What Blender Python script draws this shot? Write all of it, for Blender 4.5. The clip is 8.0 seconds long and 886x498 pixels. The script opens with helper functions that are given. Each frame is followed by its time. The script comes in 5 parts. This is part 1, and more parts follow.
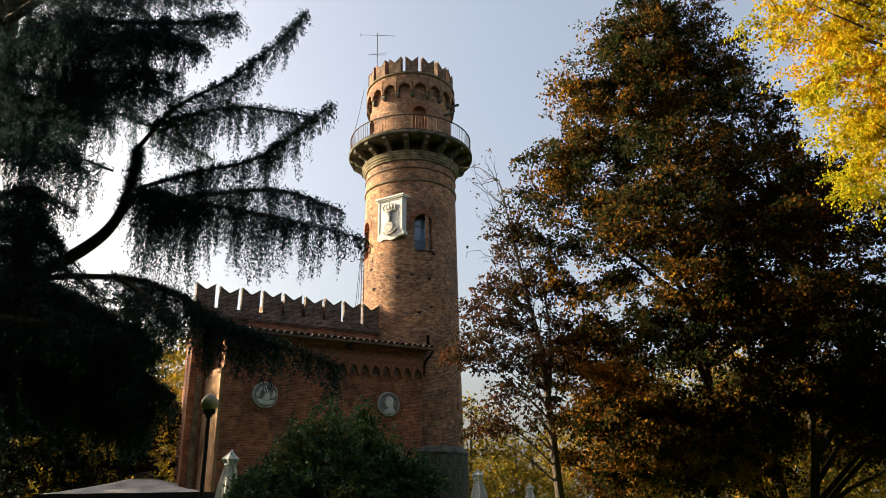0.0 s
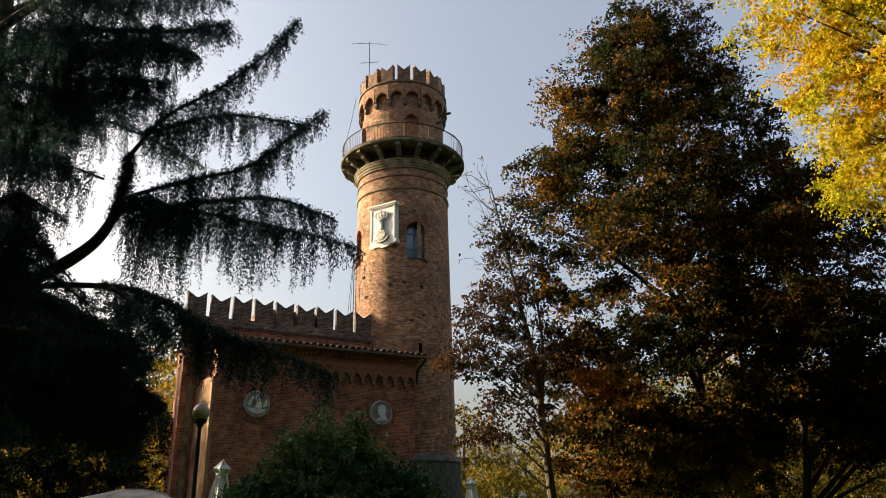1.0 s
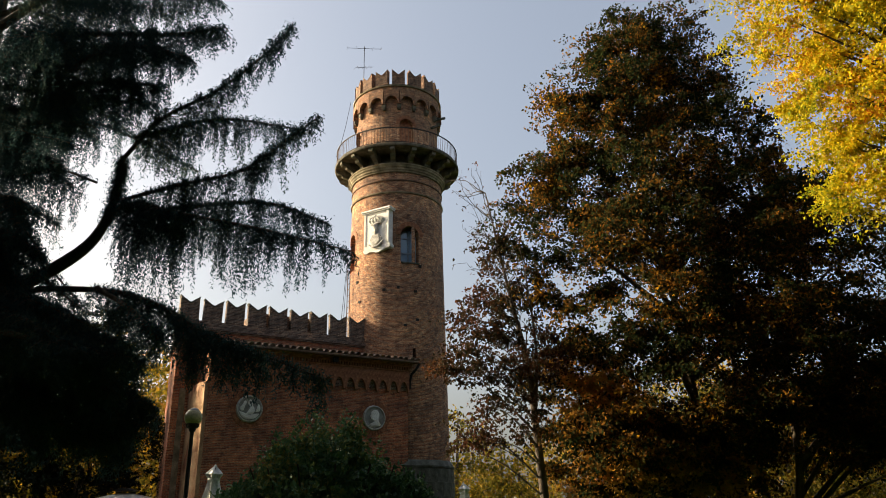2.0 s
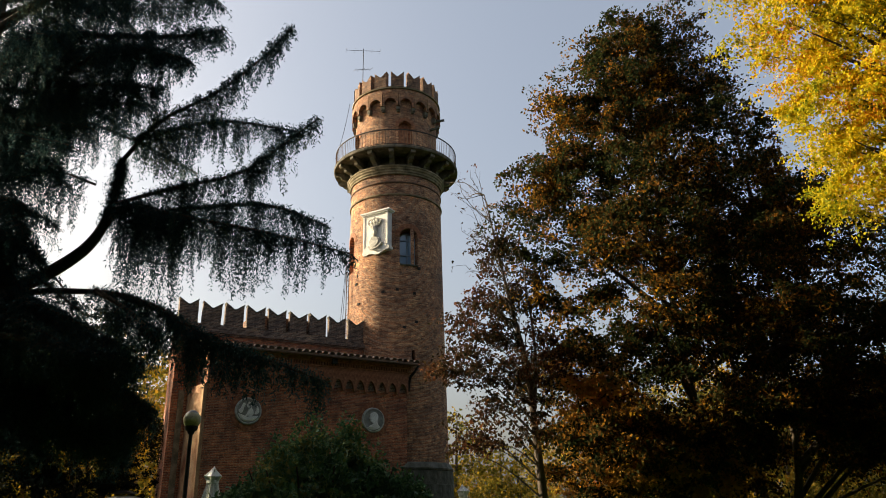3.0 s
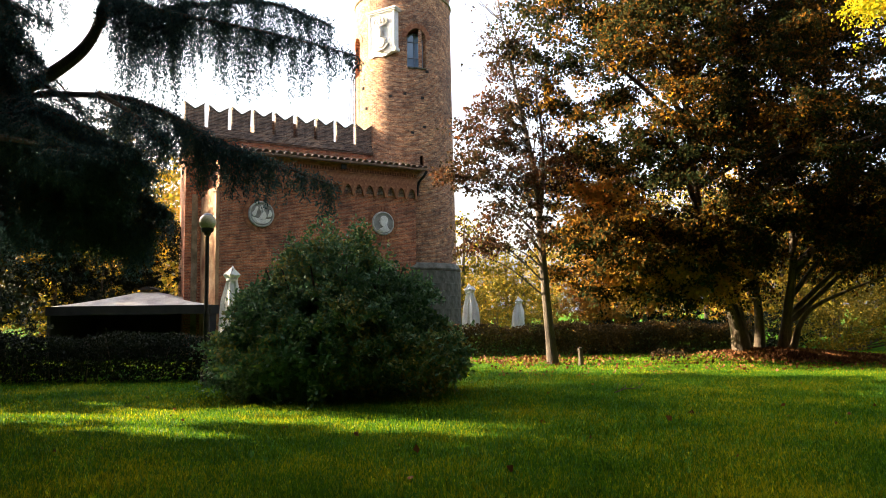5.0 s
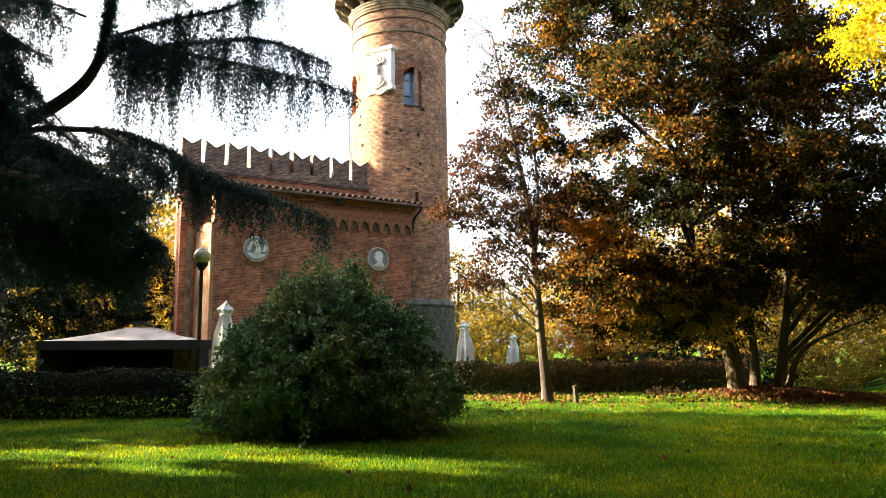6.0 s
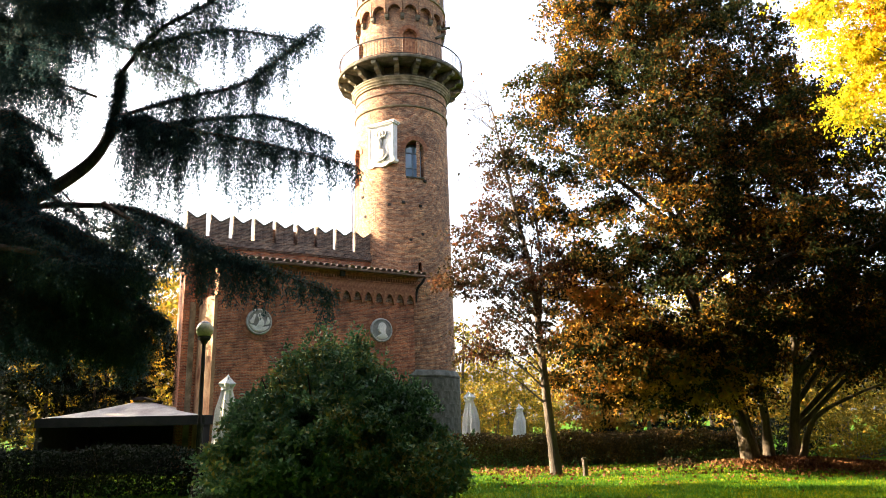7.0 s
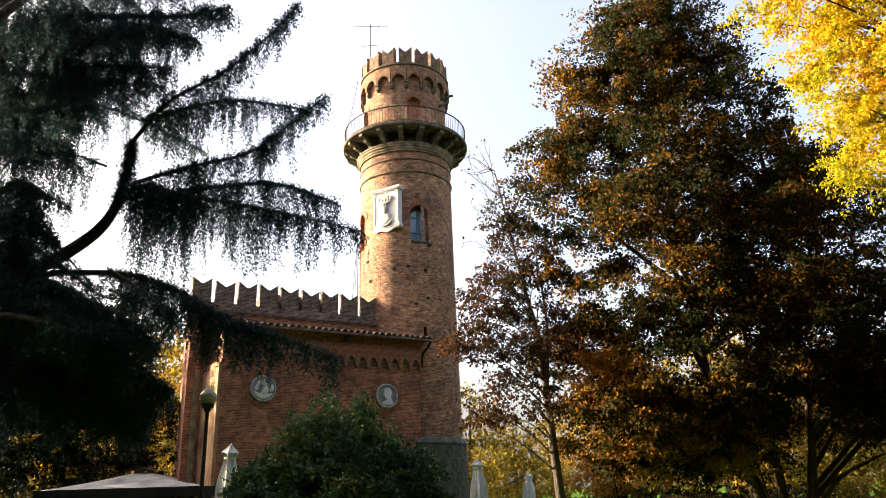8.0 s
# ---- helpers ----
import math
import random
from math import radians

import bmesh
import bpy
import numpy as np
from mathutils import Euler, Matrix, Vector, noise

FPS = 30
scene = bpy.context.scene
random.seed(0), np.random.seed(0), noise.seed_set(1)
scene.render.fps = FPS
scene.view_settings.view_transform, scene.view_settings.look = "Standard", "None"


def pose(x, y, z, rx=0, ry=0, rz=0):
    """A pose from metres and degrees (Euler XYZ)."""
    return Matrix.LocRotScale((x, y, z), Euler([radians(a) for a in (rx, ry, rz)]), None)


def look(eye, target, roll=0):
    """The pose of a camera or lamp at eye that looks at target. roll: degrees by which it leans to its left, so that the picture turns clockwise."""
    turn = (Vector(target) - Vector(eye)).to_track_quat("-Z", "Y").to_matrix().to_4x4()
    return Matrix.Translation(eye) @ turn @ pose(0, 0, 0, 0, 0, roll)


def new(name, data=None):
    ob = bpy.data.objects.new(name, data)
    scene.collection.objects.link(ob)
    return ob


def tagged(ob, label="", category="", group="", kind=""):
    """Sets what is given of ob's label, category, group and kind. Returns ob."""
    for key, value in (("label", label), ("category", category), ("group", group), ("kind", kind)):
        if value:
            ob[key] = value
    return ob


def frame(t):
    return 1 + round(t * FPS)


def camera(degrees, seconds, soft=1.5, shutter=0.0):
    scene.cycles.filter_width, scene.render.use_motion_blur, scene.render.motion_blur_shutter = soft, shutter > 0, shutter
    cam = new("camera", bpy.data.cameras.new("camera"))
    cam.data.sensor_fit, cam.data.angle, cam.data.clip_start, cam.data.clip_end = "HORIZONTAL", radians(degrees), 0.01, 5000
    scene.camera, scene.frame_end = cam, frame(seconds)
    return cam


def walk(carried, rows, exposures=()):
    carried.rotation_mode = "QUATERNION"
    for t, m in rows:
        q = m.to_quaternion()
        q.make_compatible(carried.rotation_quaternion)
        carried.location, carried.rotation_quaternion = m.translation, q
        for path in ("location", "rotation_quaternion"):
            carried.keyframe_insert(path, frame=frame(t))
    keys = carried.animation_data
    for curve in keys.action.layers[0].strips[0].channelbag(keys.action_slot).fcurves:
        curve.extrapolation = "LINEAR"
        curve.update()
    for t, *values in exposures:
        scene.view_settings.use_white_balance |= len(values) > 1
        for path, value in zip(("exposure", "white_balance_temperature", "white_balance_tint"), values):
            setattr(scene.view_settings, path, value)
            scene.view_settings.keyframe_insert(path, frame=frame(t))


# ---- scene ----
cam = camera(63.35, 8.0, soft=0.9)
PATH = [
    (0, pose(0, 0, 1.6, 109.35, 0.84, 0.06)),
    (0.5, pose(0, 0, 1.6, 109.70, 1.04, -0.16)),
    (1, pose(0, 0, 1.6, 109.96, 1.17, -0.47)),
    (1.5, pose(0, 0, 1.6, 110.23, 1.12, -0.63)),
    (1.7, pose(0, 0, 1.6, 110.24, 1.13, -0.77)),
    (2.8, pose(0, 0, 1.6, 110.70, 1.18, -1.31)),
    (3, pose(0, 0, 1.6, 110.50, 1.19, -1.06)),
    (3.2, pose(0, 0, 1.6, 109.64, 1.11, -0.79)),
    (3.3, pose(0, 0, 1.6, 108.78, 1.07, -0.75)),
    (3.4, pose(0, 0, 1.6, 107.22, 1.03, -0.78)),
    (3.5, pose(0, 0, 1.6, 105.53, 0.99, -0.89)),
    (3.6, pose(0, 0, 1.6, 102.97, 1.05, -0.89)),
    (3.7, pose(0, 0, 1.6, 100.72, 1.10, -0.90)),
    (3.8, pose(0, 0, 1.6, 98.36, 1.16, -0.70)),
    (3.9, pose(0, 0, 1.6, 96.52, 1.21, -0.55)),
    (4, pose(0, 0, 1.6, 95.20, 1.27, -0.36)),
    (4.2, pose(0, 0, 1.6, 94.10, 1.16, -0.13)),
    (4.5, pose(0, 0, 1.6, 94.29, 1.00, -0.01)),
    (4.7, pose(0, 0, 1.6, 94.61, 0.94, -0.16)),
    (5.8, pose(0, 0, 1.6, 97.07, 0.59, -0.97)),
    (6, pose(0, 0, 1.6, 97.96, 0.53, -0.92)),
    (6.2, pose(0, 0, 1.6, 99.22, 0.79, -0.75)),
    (6.3, pose(0, 0, 1.6, 100.20, 0.92, -0.73)),
    (6.5, pose(0, 0, 1.6, 102.15, 1.18, -0.45)),
    (7, pose(0, 0, 1.6, 103.54, 1.25, -0.52)),
    (7.2, pose(0, 0, 1.6, 104.06, 1.29, -0.56)),
    (7.5, pose(0, 0, 1.6, 105.42, 1.35, -0.41)),
    (7.7, pose(0, 0, 1.6, 107.14, 1.49, -0.23)),
    (8, pose(0, 0, 1.6, 108.64, 1.70, 0.03)),
]
EXPOSURES = [(t, stops, 6550, 8 if t < 4 else 13) for t, stops in (
    (0.0, 1.4), (0.5, 1.3), (1.0, 1.25), (1.5, 1.2), (3.0, 1.12), (3.5, 0.98), (3.8, 0.92), (4.0, 1.15), (4.2, 1.7),
    (4.5, 2.3), (6.0, 3.1), (6.5, 3.15), (7.0, 3.0), (7.5, 2.5), (8.0, 2.2))]
walk(cam, PATH, EXPOSURES)

# ---- light ----
SUN_AZ, SUN_EL = -75.0, 21.0      # degrees from the +y axis (clockwise), and above the horizon
world = bpy.data.worlds.new("sky")
scene.world = world
world.use_nodes = True
wn = world.node_tree.nodes
sky = wn.new("ShaderNodeTexSky")
sky.sky_type = "NISHITA"
sky.sun_disc = False
sky.sun_elevation, sky.sun_rotation = radians(SUN_EL), radians(SUN_AZ)
sky.air_density, sky.dust_density, sky.ozone_density = 1.0, 9.0, 1.0
wn["Background"].inputs["Strength"].default_value = 0.105
haze = wn.new("ShaderNodeMix")          # thin high haze whitens the whole sky
haze.data_type = "RGBA"
haze.inputs[0].default_value = 0.08
haze.inputs[7].default_value = (8.6, 8.6, 8.8, 1)
world.node_tree.links.new(sky.outputs[0], haze.inputs[6])
world.node_tree.links.new(haze.outputs[2], wn["Background"].inputs["Color"])
sun_data = bpy.data.lights.new("sun", "SUN")
sun_data.energy, sun_data.angle, sun_data.color = 5.0, radians(0.6), (1.0, 0.82, 0.56)
sun = new("sun", sun_data)
saz, sel = radians(SUN_AZ), radians(SUN_EL)
SUN_DIR = Vector((math.sin(saz) * math.cos(sel), math.cos(saz) * math.cos(sel), math.sin(sel)))
sun.matrix_world = look(SUN_DIR * 60, (0, 0, 0))

# ---- materials ----
def mat(name, rough=0.8, metal=0.0):
    m = bpy.data.materials.new(name)
    m.use_nodes = True
    b = m.node_tree.nodes["Principled BSDF"]
    b.inputs["Roughness"].default_value, b.inputs["Metallic"].default_value = rough, metal
    return m, m.node_tree.nodes, m.node_tree.links, b


def ramp(nodes, stops):
    r = nodes.new("ShaderNodeValToRGB")
    e = r.color_ramp.elements
    while len(e) < len(stops):
        e.new(0.5)
    for k, (p, c) in zip(e, stops):
        k.position, k.color = p, (*c, 1)
    return r


def mixed(nodes, links, kind, fac, a, b):
    x = nodes.new("ShaderNodeMix")
    x.data_type, x.blend_type = "RGBA", kind
    if isinstance(fac, float):
        x.inputs[0].default_value = fac
    else:
        links.new(fac, x.inputs[0])
    links.new(a, x.inputs[6])
    links.new(b, x.inputs[7])
    return x.outputs[2]


def surface(name, stops, scale=3.0, fine=60.0, rough=0.8, bump=0.3, metal=0.0, dist=0.01, stretch=(1, 1, 1), sheen=0.3):
    """A surface mottled at two scales, with fine relief."""
    m, n, l, b = mat(name, rough, metal)
    b.inputs["Specular IOR Level"].default_value = sheen
    tc = n.new("ShaderNodeTexCoord")
    mp = n.new("ShaderNodeMapping")
    mp.inputs["Scale"].default_value = stretch
    l.new(tc.outputs["Object"], mp.inputs[0])
    big, small = n.new("ShaderNodeTexNoise"), n.new("ShaderNodeTexNoise")
    big.inputs["Scale"].default_value, small.inputs["Scale"].default_value = scale, fine
    big.inputs["Detail"].default_value, small.inputs["Detail"].default_value = 5, 4
    l.new(mp.outputs[0], big.inputs[0])
    l.new(mp.outputs[0], small.inputs[0])
    r1, r2 = ramp(n, stops), ramp(n, [(0.3, (0.7, 0.7, 0.7)), (0.7, (1.15, 1.15, 1.15))])
    l.new(big.outputs[0], r1.inputs[0])
    l.new(small.outputs[0], r2.inputs[0])
    l.new(mixed(n, l, "MULTIPLY", 1.0, r1.outputs[0], r2.outputs[0]), b.inputs["Base Color"])
    bp = n.new("ShaderNodeBump")
    bp.inputs["Strength"].default_value, bp.inputs["Distance"].default_value = bump, dist
    l.new(small.outputs[0], bp.inputs["Height"])
    l.new(bp.outputs[0], b.inputs["Normal"])
    return m


def brickwork(name, stops, mortar, round_wall=0.0):
    """Old brick: courses of 7.5 cm, stained at large scale. round_wall: the radius of a wall that goes round the object's z axis."""
    m, n, l, b = mat(name, 0.9)
    tc, sep, comb = n.new("ShaderNodeTexCoord"), n.new("ShaderNodeSeparateXYZ"), n.new("ShaderNodeCombineXYZ")
    l.new(tc.outputs["Object"], sep.inputs[0])
    if round_wall:
        at, mu = n.new("ShaderNodeMath"), n.new("ShaderNodeMath")
        at.operation, mu.operation = "ARCTAN2", "MULTIPLY"
        mu.inputs[1].default_value = round_wall
        l.new(sep.outputs[1], at.inputs[0])
        l.new(sep.outputs[0], at.inputs[1])
        l.new(at.outputs[0], mu.inputs[0])
        l.new(mu.outputs[0], comb.inputs[0])
    else:
        ad = n.new("ShaderNodeMath")
        l.new(sep.outputs[0], ad.inputs[0])
        l.new(sep.outputs[1], ad.inputs[1])
        l.new(ad.outputs[0], comb.inputs[0])
    l.new(sep.outputs[2], comb.inputs[1])
    br = n.new("ShaderNodeTexBrick")
    br.inputs["Scale"].default_value = 1.0
    br.inputs["Brick Width"].default_value, br.inputs["Row Height"].default_value = 0.235, 0.060
    br.inputs["Mortar Size"].default_value, br.inputs["Mortar Smooth"].default_value = 0.010, 0.4
    br.inputs["Color1"].default_value, br.inputs["Color2"].default_value = (0, 0, 0, 1), (1, 1, 1, 1)
    br.inputs["Mortar"].default_value = (0.5, 0.5, 0.5, 1)
    l.new(comb.outputs[0], br.inputs[0])
    big, small = n.new("ShaderNodeTexNoise"), n.new("ShaderNodeTexNoise")
    big.inputs["Scale"].default_value, small.inputs["Scale"].default_value = 0.7, 22
    big.inputs["Detail"].default_value, small.inputs["Detail"].default_value = 8, 5
    big.inputs["Roughness"].default_value = 0.65
    l.new(tc.outputs["Object"], big.inputs[0])
    l.new(tc.outputs["Object"], small.inputs[0])
    each = ramp(n, stops)
    l.new(br.outputs["Color"], each.inputs[0])
    stain = ramp(n, [(0.3, (0.42, 0.42, 0.44)), (0.5, (0.95, 0.93, 0.9)), (0.68, (1.4, 1.32, 1.15))])
    l.new(big.outputs[0], stain.inputs[0])
    grit = ramp(n, [(0.32, (0.5, 0.5, 0.5)), (0.5, (0.95, 0.95, 0.95)), (0.68, (1.7, 1.6, 1.45))])
    l.new(small.outputs[0], grit.inputs[0])
    mid = n.new("ShaderNodeTexNoise")
    mid.inputs["Scale"].default_value, mid.inputs["Detail"].default_value = 3.6, 6
    l.new(tc.outputs["Object"], mid.inputs[0])
    patch = ramp(n, [(0.34, (0.62, 0.60, 0.60)), (0.5, (0.98, 0.97, 0.96)), (0.66, (1.28, 1.22, 1.14))])
    l.new(mid.outputs[0], patch.inputs[0])
    mort = n.new("ShaderNodeRGB")
    mort.outputs[0].default_value = (*mortar, 1)
    c = mixed(n, l, "MIX", br.outputs["Fac"], each.outputs[0], mort.outputs[0])
    c = mixed(n, l, "MULTIPLY", 1.0, c, stain.outputs[0])
    c = mixed(n, l, "MULTIPLY", 1.0, c, patch.outputs[0])
    c = mixed(n, l, "MULTIPLY", 1.0, c, grit.outputs[0])
    l.new(c, b.inputs["Base Color"])
    inv = n.new("ShaderNodeMath")
    inv.operation = "SUBTRACT"
    inv.inputs[0].default_value = 1.0
    l.new(br.outputs["Fac"], inv.inputs[1])
    ad2 = n.new("ShaderNodeMath")
    ad2.operation = "MULTIPLY_ADD"
    ad2.inputs[1].default_value = 0.6
    l.new(small.outputs[0], ad2.inputs[0])
    l.new(inv.outputs[0], ad2.inputs[2])
    bp = n.new("ShaderNodeBump")
    bp.inputs["Strength"].default_value, bp.inputs["Distance"].default_value = 0.5, 0.018
    l.new(ad2.outputs[0], bp.inputs["Height"])
    l.new(bp.outputs[0], b.inputs["Normal"])
    return m


def leaf(name, stops, patch=0.35, through_light=0.35, rough=0.65, wax=0.12):
    """Leaves: hue by leaf and by bough, part of the light shining through."""
    m, n, l, b = mat(name, rough)
    geo, tc = n.new("ShaderNodeNewGeometry"), n.new("ShaderNodeTexCoord")
    big = n.new("ShaderNodeTexNoise")
    big.inputs["Scale"].default_value, big.inputs["Detail"].default_value = patch, 3
    l.new(tc.outputs["Object"], big.inputs[0])
    st = n.new("ShaderNodeMapRange")
    st.inputs[1].default_value, st.inputs[2].default_value = 0.3, 0.7
    l.new(big.outputs[0], st.inputs[0])
    ad = n.new("ShaderNodeMath")
    ad.operation = "MULTIPLY_ADD"
    ad.inputs[1].default_value = 0.5
    half = n.new("ShaderNodeMath")
    half.operation = "MULTIPLY"
    half.inputs[1].default_value = 0.5
    l.new(st.outputs[0], half.inputs[0])
    l.new(geo.outputs["Random Per Island"], ad.inputs[0])
    l.new(half.outputs[0], ad.inputs[2])
    r = ramp(n, stops)
    l.new(ad.outputs[0], r.inputs[0])
    l.new(r.outputs[0], b.inputs["Base Color"])
    b.inputs["Specular IOR Level"].default_value = wax
    tl, mx = n.new("ShaderNodeBsdfTranslucent"), n.new("ShaderNodeMixShader")
    l.new(r.outputs[0], tl.inputs[0])
    mx.inputs[0].default_value = through_light
    l.new(b.outputs[0], mx.inputs[1])
    l.new(tl.outputs[0], mx.inputs[2])
    l.new(mx.outputs[0], n["Material Output"].inputs[0])
    return m


BRICK_STOPS = [(0.0, (0.15, 0.062, 0.034)), (0.3, (0.225, 0.092, 0.043)), (0.75, (0.33, 0.145, 0.068)), (1.0, (0.48, 0.28, 0.155))]
M_BRICK = brickwork("brick_wall", [(0.0, (0.17, 0.046, 0.022)), (0.4, (0.31, 0.092, 0.040)), (1.0, (0.42, 0.155, 0.070))], (0.34, 0.23, 0.155))
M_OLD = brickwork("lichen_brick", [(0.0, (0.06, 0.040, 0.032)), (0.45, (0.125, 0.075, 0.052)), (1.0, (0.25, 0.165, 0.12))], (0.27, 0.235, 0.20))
M_MERLON = brickwork("weathered_brick", [(0.0, (0.08, 0.038, 0.026)), (0.45, (0.165, 0.075, 0.042)), (1.0, (0.29, 0.16, 0.095))], (0.25, 0.19, 0.14))
M_FLAT = brickwork("brick_flat", BRICK_STOPS, (0.30, 0.22, 0.15))
M_SLAB = surface("dark_weathered_stone", [(0.28, (0.06, 0.056, 0.042)), (0.5, (0.125, 0.112, 0.082)), (0.72, (0.23, 0.20, 0.15))], 3, 30, 0.9, 0.5)
M_TOWER = brickwork("brick_round", BRICK_STOPS, (0.34, 0.26, 0.19), 2.4)
M_TERRA = surface("terracotta", [(0.28, (0.13, 0.05, 0.026)), (0.5, (0.27, 0.105, 0.05)), (0.72, (0.40, 0.19, 0.095))], 7, 45, bump=0.6)
M_STONE = surface("grey_stone", [(0.3, (0.045, 0.05, 0.034)), (0.5, (0.11, 0.11, 0.085)), (0.72, (0.20, 0.195, 0.165))], 2.2, 18, 0.9, 0.6, dist=0.03)
M_TRIM = surface("weathered_trim", [(0.28, (0.10, 0.085, 0.05)), (0.5, (0.21, 0.17, 0.105)), (0.72, (0.34, 0.28, 0.19))], 3, 30, 0.9, 0.4)
M_RENDER = surface("old_plaster", [(0.34, (0.18, 0.075, 0.04)), (0.46, (0.34, 0.19, 0.10)), (0.6, (0.44, 0.28, 0.155)), (0.75, (0.52, 0.37, 0.23))], 2.6, 30, 0.9, 0.5, dist=0.02, stretch=(1, 1, 0.45))
M_MARBLE = surface("white_marble", [(0.3, (0.68, 0.66, 0.61)), (0.6, (0.84, 0.82, 0.77))], 2.5, 40, 0.6, 0.15)
M_PLASTER = surface("grey_marble", [(0.3, (0.18, 0.178, 0.16)), (0.7, (0.34, 0.33, 0.30))], 6, 40, 0.7, 0.3)
M_RELIEF = surface("soiled_marble", [(0.3, (0.30, 0.29, 0.26)), (0.65, (0.56, 0.545, 0.50))], 7, 40, 0.7, 0.3)
M_TILE = surface("roof_tile", [(0.3, (0.20, 0.12, 0.085)), (0.5, (0.40, 0.28, 0.21)), (0.7, (0.56, 0.49, 0.42))], 4, 40)
M_IRON = surface("dark_iron", [(0.3, (0.03, 0.028, 0.026)), (0.7, (0.06, 0.052, 0.045))], 8, 80, 0.75, 0.2, 0.1)
M_RUST = surface("rusty_iron", [(0.3, (0.10, 0.06, 0.04)), (0.7, (0.18, 0.11, 0.07))], 8, 80, 0.8, 0.2, 0.2)
M_BARK = surface("bark", [(0.3, (0.045, 0.035, 0.027)), (0.7, (0.13, 0.10, 0.075))], 4, 30, 0.95, 0.9, dist=0.04, stretch=(1, 1, 0.25))
M_BARK_PALE = surface("pale_bark", [(0.3, (0.05, 0.038, 0.026)), (0.7, (0.15, 0.11, 0.07))], 4, 30, 0.95, 0.8, dist=0.03, stretch=(1, 1, 0.25))
M_CLOTH = surface("white_cloth", [(0.3, (0.72, 0.71, 0.67)), (0.7, (0.86, 0.85, 0.81))], 2, 30, 0.85, 0.15)
# white canopy greyed and mottled in colour, for the tree shade on it
M_CANVAS = surface("shade_mottled_canopy", [(0.3, (0.24, 0.23, 0.22)), (0.7, (0.52, 0.50, 0.47))], 1.5, 30, 0.8, 0.15)
M_DARK = surface("dark_cloth", [(0.3, (0.012, 0.012, 0.012)), (0.7, (0.03, 0.028, 0.025))], 2, 30, 0.9, 0.1)
M_GLOBE = surface("lamp_globe", [(0.3, (0.56, 0.50, 0.30)), (0.7, (0.70, 0.64, 0.42))], 6, 30, 0.35, 0.05)
M_FRAME = surface("blue_grey_paint", [(0.3, (0.16, 0.21, 0.27)), (0.7, (0.24, 0.30, 0.36))], 6, 50, 0.6, 0.1)
M_PIPE = surface("zinc_pipe", [(0.3, (0.22, 0.21, 0.20)), (0.7, (0.36, 0.35, 0.33))], 5, 40, 0.5, 0.1, 0.6)
# pane glass: the reflected sky is painted in as a light blue base
M_GLASS, gn, gl, gb = mat("sky_tinted_glass", 0.08)
gb.inputs["Base Color"].default_value = (0.17, 0.27, 0.38, 1)
gb.inputs["Specular IOR Level"].default_value = 0.8
M_CEDAR = leaf("cedar_needles", [(0.2, (0.021, 0.052, 0.057)), (0.55, (0.045, 0.097, 0.100)), (0.92, (0.105, 0.135, 0.082))], 0.5, 0.28, 0.7)
M_BEECH = leaf("beech_leaves", [(0.15, (0.013, 0.021, 0.008)), (0.45, (0.028, 0.035, 0.010)), (0.62, (0.070, 0.040, 0.010)), (0.78, (0.19, 0.080, 0.012)), (0.92, (0.44, 0.23, 0.016))], 0.55, 0.52, wax=0.03)
M_THIN = leaf("sparse_leaves", [(0.15, (0.020, 0.022, 0.010)), (0.5, (0.046, 0.028, 0.014)), (0.95, (0.12, 0.042, 0.018))], 0.5, 0.4, wax=0.03)
M_YELLOW = leaf("yellow_leaves", [(0.12, (0.14, 0.19, 0.012)), (0.36, (0.40, 0.36, 0.012)), (0.64, (0.58, 0.43, 0.010)), (0.80, (0.56, 0.27, 0.010)), (0.95, (0.44, 0.13, 0.010))], 0.5, 0.5)
# the yellow stops put the look of sunlit leaves into the bush colour
M_BUSH = leaf("bush_leaves", [(0.15, (0.042, 0.112, 0.048)), (0.5, (0.090, 0.20, 0.078)), (0.68, (0.17, 0.25, 0.065)), (0.82, (0.30, 0.26, 0.065)), (1.0, (0.48, 0.39, 0.04))], 0.75, 0.28, 0.45, 0.4)
M_HEDGE = leaf("hedge_leaves", [(0.15, (0.018, 0.03, 0.012)), (0.6, (0.05, 0.06, 0.02)), (0.95, (0.16, 0.09, 0.03))], 0.7, 0.25)
M_BROWN_HEDGE = leaf("brown_hedge_leaves", [(0.15, (0.035, 0.030, 0.012)), (0.6, (0.10, 0.062, 0.022)), (0.95, (0.26, 0.14, 0.035))], 0.9, 0.3)
# evergreen green taken nearly to black: the deep shade is put into the colour
M_YEW_SHADED = leaf("shaded_evergreen_leaves", [(0.15, (0.007, 0.013, 0.007)), (0.6, (0.015, 0.022, 0.010)), (0.95, (0.034, 0.034, 0.013))], 0.8, 0.2)
M_WOODS = leaf("far_leaves", [(0.1, (0.055, 0.065, 0.012)), (0.4, (0.17, 0.145, 0.018)), (0.7, (0.34, 0.21, 0.018)), (0.95, (0.40, 0.15, 0.016))], 0.12, 0.4)
M_ORANGE = leaf("orange_leaves", [(0.1, (0.22, 0.16, 0.03)), (0.5, (0.50, 0.26, 0.04)), (0.9, (0.60, 0.20, 0.03))], 0.5, 0.45)
M_FALLEN = leaf("fallen_leaves", [(0.1, (0.06, 0.024, 0.012)), (0.5, (0.14, 0.055, 0.022)), (0.9, (0.26, 0.13, 0.04))], 0.8, 0.1, 0.8)
M_GRASS = leaf("grass_blades", [(0.1, (0.022, 0.092, 0.004)), (0.5, (0.090, 0.175, 0.004)), (0.85, (0.36, 0.32, 0.006))], 0.5, 0.5, 0.6)
